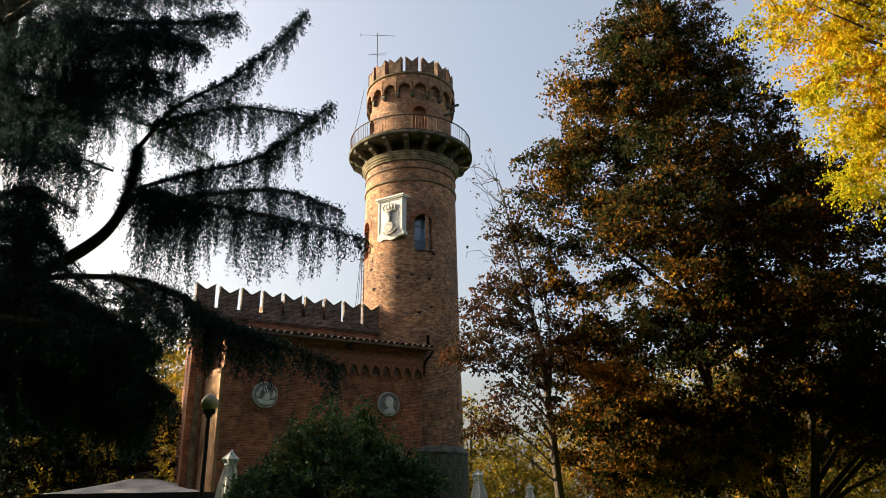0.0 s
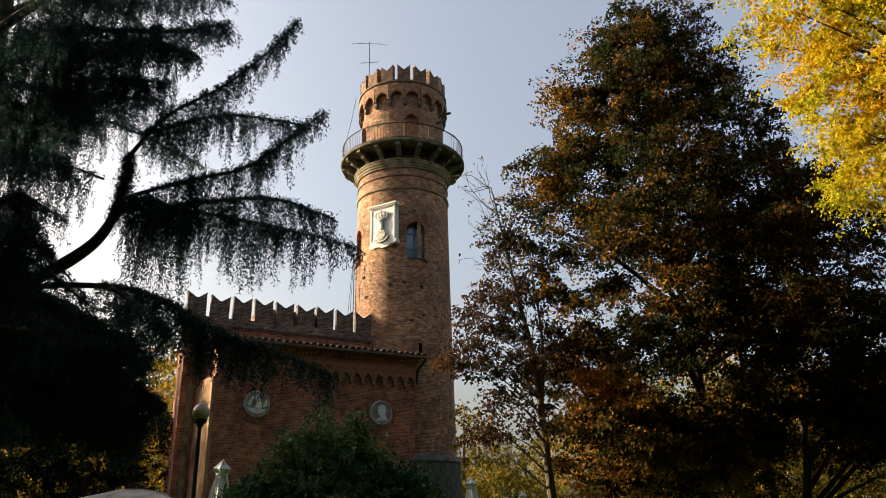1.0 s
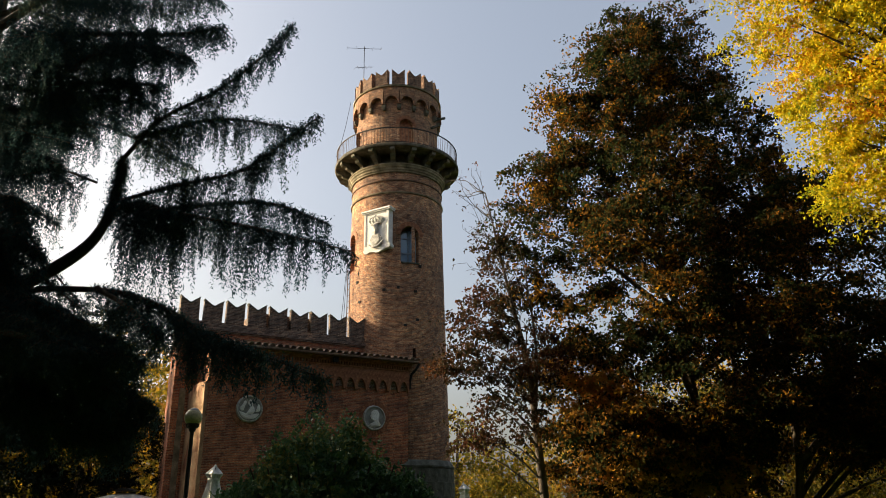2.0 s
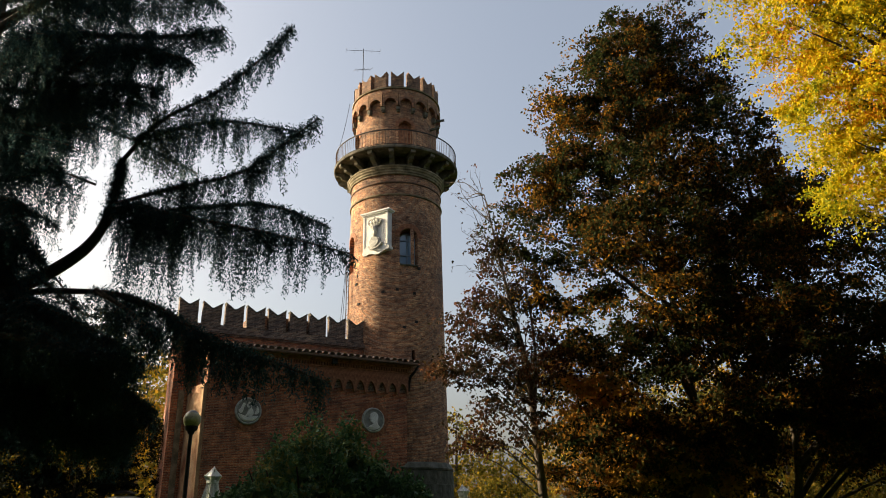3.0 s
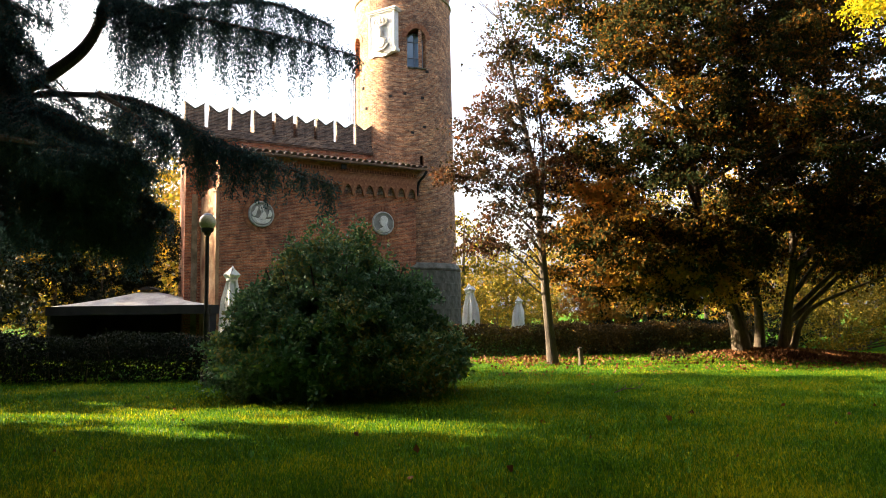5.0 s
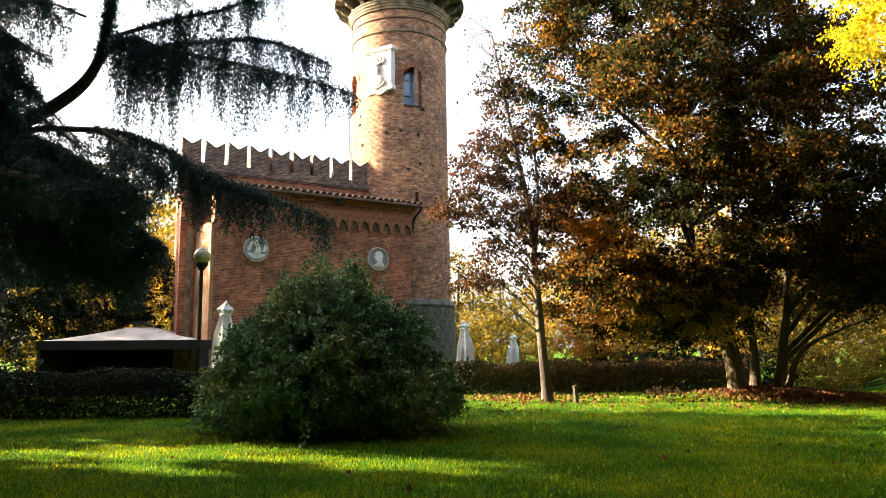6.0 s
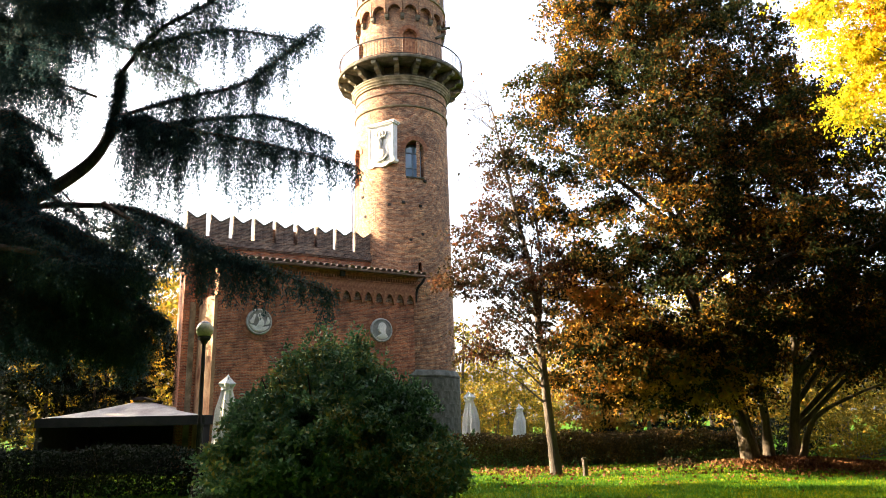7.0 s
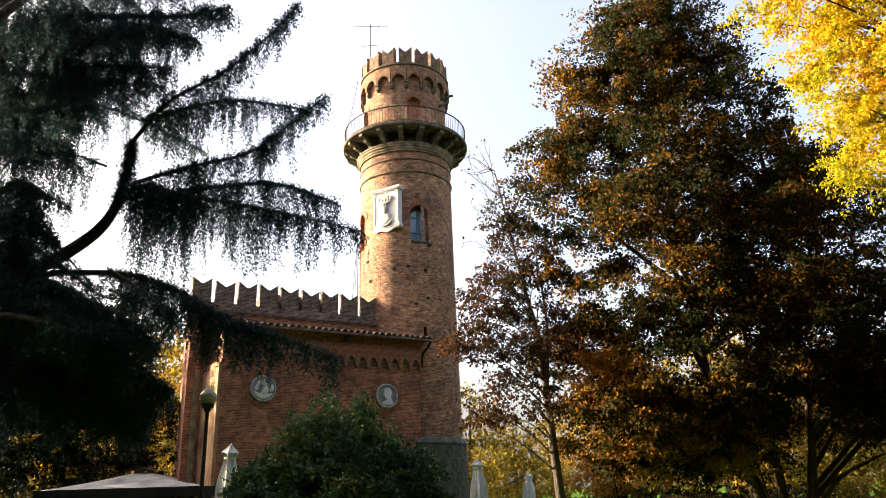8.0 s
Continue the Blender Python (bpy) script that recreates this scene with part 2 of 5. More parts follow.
M_LAWN = surface("lawn", [(0.3, (0.016, 0.070, 0.004)), (0.5, (0.036, 0.110, 0.005)), (0.72, (0.09, 0.15, 0.006))], 0.5, 25, 0.95, 0.9, dist=0.05, sheen=0.04)
M_LITTER = surface("leaf_litter", [(0.3, (0.06, 0.03, 0.015)), (0.7, (0.16, 0.075, 0.03))], 3, 30, 0.95, 0.9, dist=0.04)

# ---- mesh tools ----
class Geo:
    """Gathers vertices and faces of one mesh."""

    def __init__(self):
        self.v, self.f = [], []

    def add(self, verts, faces):
        k = len(self.v)
        self.v.extend(tuple(p) for p in verts)
        self.f.extend(tuple(i + k for i in q) for q in faces)
        return self

    def tube(self, pts, radii, sides=8, cap=True):
        pts = [Vector(p) for p in pts]
        ring, faces, verts = None, [], []
        side = None
        for i, p in enumerate(pts):
            ahead = (pts[min(i + 1, len(pts) - 1)] - pts[max(i - 1, 0)]).normalized()
            if side is None:
                side = ahead.orthogonal().normalized()
            side = (side - ahead * side.dot(ahead)).normalized()
            up = ahead.cross(side)
            r = radii[i] if isinstance(radii, (list, tuple)) else radii
            verts += [p + (side * math.cos(a) + up * math.sin(a)) * r for a in (2 * math.pi * k / sides for k in range(sides))]
        for i in range(len(pts) - 1):
            for k in range(sides):
                a, b = i * sides + k, i * sides + (k + 1) % sides
                faces.append((a, b, b + sides, a + sides))
        if cap:
            faces += [tuple(range(sides))[::-1], tuple(range((len(pts) - 1) * sides, len(pts) * sides))]
        return self.add(verts, faces)

    def box(self, lo, hi, m=None):
        (x0, y0, z0), (x1, y1, z1) = lo, hi
        vs = [(x0, y0, z0), (x1, y0, z0), (x1, y1, z0), (x0, y1, z0), (x0, y0, z1), (x1, y0, z1), (x1, y1, z1), (x0, y1, z1)]
        if m is not None:
            vs = [m @ Vector(p) for p in vs]
        return self.add(vs, [(0, 3, 2, 1), (4, 5, 6, 7), (0, 1, 5, 4), (1, 2, 6, 5), (2, 3, 7, 6), (3, 0, 4, 7)])

    def prism(self, outline, y0, y1, m=None):
        """A flat outline in x and z, given thickness from y0 to y1."""
        n = len(outline)
        vs = [(x, y0, z) for x, z in outline] + [(x, y1, z) for x, z in outline]
        if m is not None:
            vs = [m @ Vector(p) for p in vs]
        return self.add(vs, [tuple(range(n)), tuple(range(2 * n - 1, n - 1, -1))] + [((i + 1) % n, i, i + n, (i + 1) % n + n) for i in range(n)])

    def lathe(self, profile, n=64, a0=0.0, a1=2 * math.pi):
        full = a1 - a0 > 6.28
        steps = n if full else n + 1
        vs = [(r * math.cos(a0 + (a1 - a0) * k / n), r * math.sin(a0 + (a1 - a0) * k / n), z) for r, z in profile for k in range(steps)]
        fs = []
        for i in range(len(profile) - 1):
            for k in range(n):
                j = (k + 1) % steps
                fs.append((i * steps + k, i * steps + j, (i + 1) * steps + j, (i + 1) * steps + k))
        return self.add(vs, fs)

    def mesh(self, name, material, smooth=False):
        me = bpy.data.meshes.new(name)
        me.from_pydata(self.v, [], self.f)
        me.materials.append(material)
        if smooth:
            me.polygons.foreach_set("use_smooth", [True] * len(me.polygons))
            me.set_sharp_from_angle(angle=radians(40))
        return me


def part(name, geo, material, parent=None, label="", smooth=False, m=None):
    me = geo.mesh(name, material, smooth) if isinstance(geo, Geo) else geo
    ob = new(name, me)
    ob.parent = parent
    if m is not None:
        ob.matrix_local = m
    if label:
        ob["label"] = label
    return ob


def thing(name, m, label, category, group="", kind=""):
    ob = new(name)
    ob.matrix_world = m
    ob.empty_display_size = 0.3
    return tagged(ob, label, category, group, kind)


def leaf_mesh(name, material, centres, length, width, rng, aim=None, spread=1.0, fold=0.25):
    """One mesh of many single leaves: four-cornered, folded along the middle. aim: the way in which the leaves point."""
    c = np.asarray(centres, float)
    n = len(c)
    d = rng.normal(size=(n, 3)) * spread
    if aim is not None:
        d += np.asarray(aim, float)
    d /= np.linalg.norm(d, axis=1, keepdims=True) + 1e-9
    s = np.cross(d, rng.normal(size=(n, 3)))
    s /= np.linalg.norm(s, axis=1, keepdims=True) + 1e-9
    up = np.cross(d, s)
    k = rng.uniform(0.65, 1.3, (n, 1))
    ln, wd = length * k, width * k
    v = np.stack([c, c + d * ln * 0.45 + s * wd * 0.5 + up * wd * fold, c + d * ln, c + d * ln * 0.45 - s * wd * 0.5 + up * wd * fold], 1).reshape(-1, 3)
    me = bpy.data.meshes.new(name)
    me.vertices.add(4 * n)
    me.vertices.foreach_set("co", v.astype(np.float32).ravel())
    me.loops.add(4 * n)
    me.loops.foreach_set("vertex_index", np.arange(4 * n, dtype=np.int32))
    me.polygons.add(n)
    me.polygons.foreach_set("loop_start", np.arange(0, 4 * n, 4, dtype=np.int32))
    me.materials.append(material)
    me.update(calc_edges=True)
    return me


def smooth_line(pts, steps=6):
    """A rounded line through the given points."""
    p = [Vector(q) for q in pts]
    p = [p[0] * 2 - p[1]] + p + [p[-1] * 2 - p[-2]]
    out = []
    for i in range(1, len(p) - 2):
        for k in range(steps):
            t = k / steps
            a, b, c, d = p[i - 1], p[i], p[i + 1], p[i + 2]
            out.append(0.5 * (2 * b + (c - a) * t + (2 * a - 5 * b + 4 * c - d) * t * t + (3 * b - a - 3 * c + d) * t ** 3))
    return out + [p[-2]]

# ---- ground ----
def rise(x, y):
    """Height of the lawn: nearly level, a low mound under the beech."""
    h = 0.05 * noise.noise(Vector((x * 0.12, y * 0.12, 0))) * min(1.0, max(0.0, (math.hypot(x, y) - 3) / 6))
    return h + 0.30 * math.exp(-(((x - 10.2) / 2.6) ** 2 + ((y - 22.4) / 1.6) ** 2))


def ground():
    steps = [k * 0.6 for k in range(0, 60)] + [36 * 1.16 ** k for k in range(1, 24)]
    xs = [-s for s in steps[:0:-1]] + steps
    ys = xs
    verts = [(x, y, rise(x, y)) for y in ys for x in xs]
    n = len(xs)
    faces = [(j * n + i, j * n + i + 1, (j + 1) * n + i + 1, (j + 1) * n + i) for j in range(n - 1) for i in range(n - 1)]
    ob = part("ground", Geo().add(verts, faces), M_LAWN, smooth=True)
    return tagged(ob, "sunlit and shaded green park lawn", "lawn", kind="structure")


ground()

# ---- tower ----
TX, TY = -1.54, 35.27


def weld(me, dist=0.002):
    bm = bmesh.new()
    bm.from_mesh(me)
    bmesh.ops.remove_doubles(bm, verts=bm.verts, dist=dist)
    bmesh.ops.recalc_face_normals(bm, faces=bm.faces)
    bm.to_mesh(me)
    bm.free()
    me.polygons.foreach_set("use_smooth", [True] * len(me.polygons))
    me.set_sharp_from_angle(angle=radians(35))
    return me


def round_wall(name, profile, openings, material, n=120):
    """A wall turned round the z axis, with arched openings (angle, half width, sill, springing, depth) cut into it."""
    def radius(z):
        for (za, ra), (zb, rb) in zip(profile, profile[1:]):
            if z <= zb:
                return ra + (rb - ra) * (z - za) / (zb - za)
        return profile[-1][1]

    cuts = {2 * math.pi * k / n - math.pi for k in range(n + 1)}
    for ang, hw, z0, zs, depth in openings:
        a, w = radians(ang), hw / radius(zs)
        cuts = {c for c in cuts if abs(c - a) > w + 1e-4} | {a + w * math.sin(math.pi * (k / 10 - 0.5)) for k in range(11)}
    cuts = sorted(cuts)
    g = Geo()

    def p(a, z, inset=0.0):
        r = radius(z) - inset
        return (r * math.cos(a), r * math.sin(a), z)

    levels = [z for z, _ in profile]
    for a, b in zip(cuts, cuts[1:]):
        mid, gap = (a + b) / 2, None
        for ang, hw, z0, zs, depth in openings:
            if abs(mid - radians(ang)) < hw / radius(zs):
                gap = (radians(ang), hw, z0, zs, depth)
        def top(c):
            return gap[3] + math.sqrt(max(0.0, gap[1] ** 2 - ((c - gap[0]) * radius(gap[3])) ** 2))
        strips = [(levels, levels)]
        if gap:
            low = [z for z in levels if z < gap[2]] + [gap[2]]
            high = [z for z in levels if z > gap[3] + gap[1]]
            strips = [(low, low), ([top(a)] + high, [top(b)] + high)]
            d = gap[4]
            g.add([p(a, top(a)), p(b, top(b)), p(b, top(b), d), p(a, top(a), d)], [(0, 1, 2, 3)])
            g.add([p(a, gap[2]), p(b, gap[2]), p(b, gap[2], d), p(a, gap[2], d)], [(0, 3, 2, 1)])
        for za, zb in strips:
            for k in range(len(za) - 1):
                g.add([p(a, za[k]), p(b, zb[k]), p(b, zb[k + 1]), p(a, za[k + 1])], [(0, 1, 2, 3)])
    for ang, hw, z0, zs, depth in openings:
        for sgn in (-1, 1):
            a = radians(ang) + sgn * hw / radius(zs)
            g.add([p(a, z0), p(a, zs), p(a, zs, depth), p(a, z0, depth)], [(0, 1, 2, 3)])
    return weld(g.mesh(name, material))


def on_wall(ang, r, z):
    """The pose of a thing fixed to the round wall: its x runs along the wall, its -y points out."""
    a = radians(ang)
    return pose(r * math.cos(a), r * math.sin(a), z, 0, 0, ang + 90)


def arch_outline(hw, h, n=12):
    """An upright outline with a round head: half width, and height to the springing."""
    return [(-hw, 0), (hw, 0)] + [(hw * math.cos(math.pi * k / n), h + hw * math.sin(math.pi * k / n)) for k in range(n + 1)]


def arch_ring(g, hw, spring, thick, y0, y1, bricks=17):
    """Bricks set on edge round an arch."""
    for k in range(bricks):
        a, b = math.pi * (k + 0.06) / bricks, math.pi * (k + 0.94) / bricks
        o = [(hw * math.cos(a), spring + hw * math.sin(a)), ((hw + thick) * math.cos(a), spring + (hw + thick) * math.sin(a)),
             ((hw + thick) * math.cos(b), spring + (hw + thick) * math.sin(b)), (hw * math.cos(b), spring + hw * math.sin(b))]
        g.prism(o, y0, y1)


def bent(g, r):
    """Wraps flat work (x along the wall, -y out) round a wall of radius r."""
    g.v = [((r - y) * math.sin(x / r), r - (r - y) * math.cos(x / r), z) for x, y, z in g.v]
    return g


def swallowtail(w, h, notch, t):
    """A forked merlon."""
    return Geo().prism([(-w / 2, 0), (w / 2, 0), (w / 2, h), (w * 0.06, h - notch), (-w * 0.06, h - notch), (-w / 2, h)], -t / 2, t / 2)


def tower():
    tw = thing("tower", pose(TX, TY, 0), "tall round brick lookout tower with balcony and forked battlements", "tower")
    # stone foot, in courses of blocks
    part("plinth", Geo().lathe([(2.714, -0.3), (2.714, 3.55), (2.62, 3.62)], 96), M_STONE, tw, "grey stone base", True)
    g = Geo().lathe([(2.60, 3.58), (2.72, 3.60), (2.74, 3.68), (2.66, 3.78), (2.62, 3.88), (2.50, 3.95)], 96)
    part("base_moulding", g, M_STONE, tw, "mossy stone moulding", True)
    block = None
    for row in range(6):
        for k in range(24):
            a0 = 360 / 24 * (k + 0.5 * (row % 2))
            if block is None:
                gb_ = Geo()
                n = 4
                pts = [radians(-7.35 + 14.7 * i / n) for i in range(n + 1)]
                vs = [(2.725 * math.cos(a), 2.725 * math.sin(a), z) for z in (0.012, 0.578) for a in pts] + \
                     [(2.60 * math.cos(a), 2.60 * math.sin(a), z) for z in (0.0, 0.59) for a in (pts[0] * 1.02, *pts[1:-1], pts[-1] * 1.02)]
                m1 = n + 1
                fs = [(i, i + 1, m1 + i + 1, m1 + i) for i in range(n)]
                fs += [(m1 + i, m1 + i + 1, 3 * m1 + i + 1, 3 * m1 + i) for i in range(n)] + [(2 * m1 + i, 2 * m1 + i + 1, i + 1, i) for i in range(n)]
                fs += [(0, m1, 3 * m1, 2 * m1), (n, 2 * m1 + n, 3 * m1 + n, m1 + n)]
                block = gb_.add(vs, fs).mesh("stone_block", M_STONE)
            part("stone_block", block, None, tw, m=pose(0, 0, 0.02 + row * 0.592, 0, 0, a0))
    # shaft
    window = (-72.0, 0.47, 13.15, 14.58, 0.40)
    niche = (-157.5, 0.42, 13.15, 14.7, 0.25)
    slot = (-68.0, 0.09, 8.30, 8.85, 0.4)
    prof = [(3.9, 2.53), (6.0, 2.50), (9.0, 2.46), (12.0, 2.42), (15.0, 2.395), (16.83, 2.38)]
    part("shaft", round_wall("shaft", prof, [window, niche, slot], M_TOWER), None, tw, "weathered orange brick shaft")
    # bands below the balcony
    part("band", Geo().lathe([(2.38, 16.82), (2.44, 16.84), (2.45, 16.91), (2.38, 16.94)], 96), M_TRIM, tw, "thin pale stone band", True)
    part("shaft_top", round_wall("shaft_top", [(16.92, 2.38), (18.02, 2.38)], [], M_TOWER), None, tw)
    part("dark_band", Geo().lathe([(2.37, 17.52), (2.42, 17.53), (2.42, 17.59), (2.37, 17.60)], 96), M_RUST, tw, "dark iron hoop", True)
    g = Geo().lathe([(2.38, 17.98), (2.45, 18.00), (2.46, 18.08), (2.50, 18.11), (2.51, 18.20), (2.56, 18.24), (2.57, 18.33), (2.61, 18.36), (2.61, 18.43), (2.2, 18.45)], 96)
    part("cornice", g, M_TRIM, tw, "stepped mossy stone cornice", True)
    # balcony
    part("drum_foot", Geo().lathe([(2.24, 18.4), (2.24, 19.05)], 96), M_SLAB, tw, "", True)
    part("balcony_slab", Geo().lathe([(2.2, 19.03), (3.26, 19.03), (3.32, 19.05), (3.35, 19.1), (3.35, 19.18), (3.31, 19.21), (2.2, 19.22)], 120), M_SLAB, tw, "round stone balcony floor", True)
    br = Geo().prism([(0, -0.22), (0, 0.39), (1.0, 0.39), (1.0, 0.24), (0.9, 0.17), (0.74, 0.15), (0.66, 0.02), (0.50, -0.05), (0.40, -0.08), (0.34, -0.18), (0.22, -0.22)], -0.12, 0.12).mesh("bracket", M_SLAB)
    for k in range(18):
        part("bracket", br, None, tw, m=pose(0, 0, 0, 0, 0, 20 * k + 8) @ pose(2.25, 0, 18.64))
    part("top_rail", Geo().lathe([(3.24, 20.06), (3.28, 20.06), (3.28, 20.11), (3.24, 20.11), (3.24, 20.06)], 120), M_IRON, tw, "thin dark iron handrail")
    part("bottom_rail", Geo().lathe([(3.25, 19.26), (3.27, 19.26), (3.27, 19.29), (3.25, 19.29), (3.25, 19.26)], 120), M_IRON, tw)
    bar = Geo().tube([(3.26, 0, 19.16), (3.26, 0, 20.08)], 0.011, 5).mesh("baluster", M_RUST)
    for k in range(130):
        part("baluster", bar, None, tw, m=pose(0, 0, 0, 0, 0, 360 / 130 * k))
    # upper drum
    up_win, door = (-75, 0.36, 19.25, 20.85, 0.3), (-160, 0.42, 19.2, 20.75, 0.3)
    part("drum", round_wall("drum", [(19.0, 2.24), (23.1, 2.20)], [up_win, door], M_TOWER), None, tw, "brick upper drum")
    for name, (ang, hw, z0, zs, dp), r in (("window_back", up_win, 2.22), ("door_leaf", door, 2.22)):
        part(name, Geo().prism(arch_outline(hw + 0.02, zs - z0), -0.02, 0.03), M_TERRA if name == "window_back" else M_DARK, tw, "bricked-up arched opening" if name == "window_back" else "dark arched door", m=on_wall(ang, r - dp + 0.05, z0))
        g = Geo()
        arch_ring(g, hw, 0, 0.2, -0.03, 0.15)
        part("arch_ring", bent(g, r), M_TERRA, tw, "brick arch", m=on_wall(ang, r + 0.0, zs))
    # corbel table below the battlements
    cor = Geo()
    hw = 2.36 * math.pi / 18
    o = [(-hw, 0.75), (-hw, -0.05), (-hw + 0.075, -0.05), (-hw + 0.085, 0.08)]
    o += [(-(hw - 0.09) * math.cos(math.pi * k / 10), 0.10 + (hw - 0.09) * math.sin(math.pi * k / 10)) for k in range(11)]
    o += [(hw - 0.085, 0.08), (hw - 0.075, -0.05), (hw, -0.05), (hw, 0.75)]
    arch = cor.prism(o[::-1], -0.14, 0.14).mesh("corbel_arch", M_FLAT)
    foot = Geo().box((-0.10, -0.10, -0.22), (0.10, 0.1, 0.0)).box((-0.07, -0.06, -0.3), (0.07, 0.1, -0.22)).mesh("corbel", M_SLAB)
    for k in range(18):
        part("corbel_arch", arch, None, tw, m=on_wall(20 * k + 5, 2.30, 22.05))
        part("corbel", foot, None, tw, m=on_wall(20 * k + 15, 2.30, 22.02))
    part("crown_wall", round_wall("crown_wall", [(22.7, 2.40), (23.15, 2.38)], [], M_TOWER), None, tw)
    part("crown_band", Geo().lathe([(2.36, 23.06), (2.45, 23.08), (2.46, 23.15), (2.41, 23.18), (1.9, 23.18)], 96), M_TRIM, tw, "projecting stone string course", True)
    part("crown_floor", Geo().lathe([(2.42, 23.2), (0.01, 23.1)], 48), M_TRIM, tw)
    mer = swallowtail(0.68, 0.98, 0.30, 0.30).mesh("merlon", M_MERLON)
    cap = Geo().prism([(-0.35, 0.98), (-0.35, 1.01), (-0.03, 0.72), (0.03, 0.72), (0.35, 1.01), (0.35, 0.98), (0.04, 0.68), (-0.04, 0.68)][::-1], -0.16, 0.16).mesh("merlon_cap", M_MERLON)
    for k in range(16):
        ob = part("merlon", mer, None, tw, m=on_wall(22.5 * k + 4, 2.21, 23.14))
        part("merlon_cap", cap, None, ob)
    # main window
    ang, hw, z0, zs, dp = window
    win = part("window", Geo().prism(arch_outline(hw + 0.03, zs - z0), 0.06, 0.12), M_TERRA, tw, "arched casement window with blue-grey frame", m=on_wall(ang, 2.40 - dp, z0))
    f, off, spring = Geo(), 0.0, 1.38
    for x0, x1 in ((-0.41, -0.345), (-0.035, 0.035), (0.345, 0.41)):
        f.box((x0 + off, -0.05, 0), (x1 + off, 0.05, spring + (0.38 if abs(x0) < 0.1 else 0.1)))
    for z in (0.0, 0.55, spring - 0.05):
        f.box((-0.40 + off, -0.04, z), (0.40 + off, 0.045, z + 0.06))
    ring = Geo()
    arch_ring(ring, 0.345, spring, 0.07, -0.05, 0.05, 13)
    f.add([(x + off, y, z) for x, y, z in ring.v], ring.f)
    part("window_frame", f, M_FRAME, win)
    for sg in (-1, 1):
        o = [(sg * 0.035, 0.02), (sg * 0.35, 0.02), (sg * 0.35, spring)] + [(sg * 0.35 * math.cos(q), spring + 0.35 * math.sin(q)) for q in (0.4, 0.8, 1.2)] + [(sg * 0.035, spring + 0.345)]
        part("pane", Geo().prism(o if sg > 0 else o[::-1], 0.0, 0.012), M_GLASS, win)
    part("sill", Geo().box((-0.45, -0.46, -0.06), (0.45, 0.05, 0.0)), M_STONE, win, "thin stone sill")
    for (a_, h_, z_, s_, d_), r in ((window, 2.40), (niche, 2.40)):
        g = Geo()
        arch_ring(g, h_, 0, 0.24, -0.025, 0.12, 19)
        part("arch_ring", bent(g, r), M_TERRA, tw, "brick arch", m=on_wall(a_, r, s_))
    part("niche_back", Geo().prism(arch_outline(0.44, 1.55), -0.02, 0.05), M_TERRA, tw, "bricked-up niche", m=on_wall(niche[0], 2.40 - 0.24, niche[2]))
    part("slot_back", Geo().box((-0.12, 0, 0), (0.12, 0.03, 0.75)), M_DARK, tw, "dark slot", m=on_wall(-68, 2.46 - 0.38, 8.28))
    # marble panel with a coat of arms in relief
    pm = pose(2.27 * math.cos(radians(-110.5)), 2.27 * math.sin(radians(-110.5)), 13.72, 0, 0, -121 + 90) @ Matrix.Diagonal((1.07, 1, 1, 1))
    g = Geo()
    o = [(-0.70, 0.22), (-0.74, 0.10), (-0.66, 0.0), (-0.52, -0.02), (-0.40, 0.05), (-0.2, 0.03), (0.0, -0.04), (0.2, -0.02), (0.4, 0.06), (0.52, 0.12), (0.62, 0.10), (0.72, 0.16), (0.74, 0.28), (0.68, 0.36), (0.68, 2.1), (-0.68, 2.1)]
    g.prism(o, -0.22, 0.35)
    panel = part("marble_panel", g, M_MARBLE, tw, "white marble panel with carved coat of arms", m=pm)
    g = Geo().box((-0.76, -0.30, 2.1), (0.76, 0.35, 2.17)).box((-0.80, -0.34, 2.17), (0.80, 0.35, 2.24))
    part("panel_cornice", g, M_MARBLE, panel)
    g = Geo()
    for x0, x1, z0_, z1_ in ((-0.68, -0.60, 0.4, 2.1), (0.60, 0.68, 0.4, 2.1), (-0.60, 0.60, 2.03, 2.1)):
        g.box((x0, -0.25, z0_), (x1, -0.215, z1_))
    part("panel_border", g, M_MARBLE, panel)
    g = Geo()
    oval = [(0.30 * math.cos(2 * math.pi * k / 20), 0.62 + 0.33 * math.sin(2 * math.pi * k / 20)) for k in range(20)]
    g.prism(oval, -0.29, -0.2)
    g.prism([(x * 0.72, 0.62 + (z - 0.62) * 0.72) for x, z in oval], -0.34, -0.28)
    g.tube(smooth_line([(-0.36, -0.26, 0.42), (-0.18, -0.31, 0.26), (0, -0.33, 0.24), (0.2, -0.31, 0.30), (0.38, -0.26, 0.52)], 4), 0.05, 8)
    g.tube(smooth_line([(-0.05, -0.27, 0.95), (0.06, -0.32, 1.1), (-0.04, -0.33, 1.3), (0.03, -0.3, 1.42)], 4), [0.10] * 12 + [0.05], 8)
    g.tube([(0.02, -0.30, 0.9), (0.02, -0.30, 1.42)], 0.09, 8)
    part("shield", g, M_RELIEF, panel, "carved shield", True)
    g = Geo().tube(smooth_line([(-0.26, -0.24, 1.48), (-0.12, -0.31, 1.44), (0.12, -0.31, 1.44), (0.26, -0.24, 1.48)], 4), 0.06, 8)
    for x in (-0.24, -0.12, 0.0, 0.12, 0.24):
        g.tube(smooth_line([(x, -0.27, 1.48), (x * 1.45, -0.30, 1.64), (x * 1.1, -0.32, 1.78), (0, -0.31, 1.84)], 3), 0.035, 6)
        g.tube([(x * 1.4, -0.30, 1.60), (x * 1.4, -0.30, 1.68)], 0.05, 6)
    g.tube([(0, -0.31, 1.82), (0, -0.31, 1.92)], 0.045, 6)
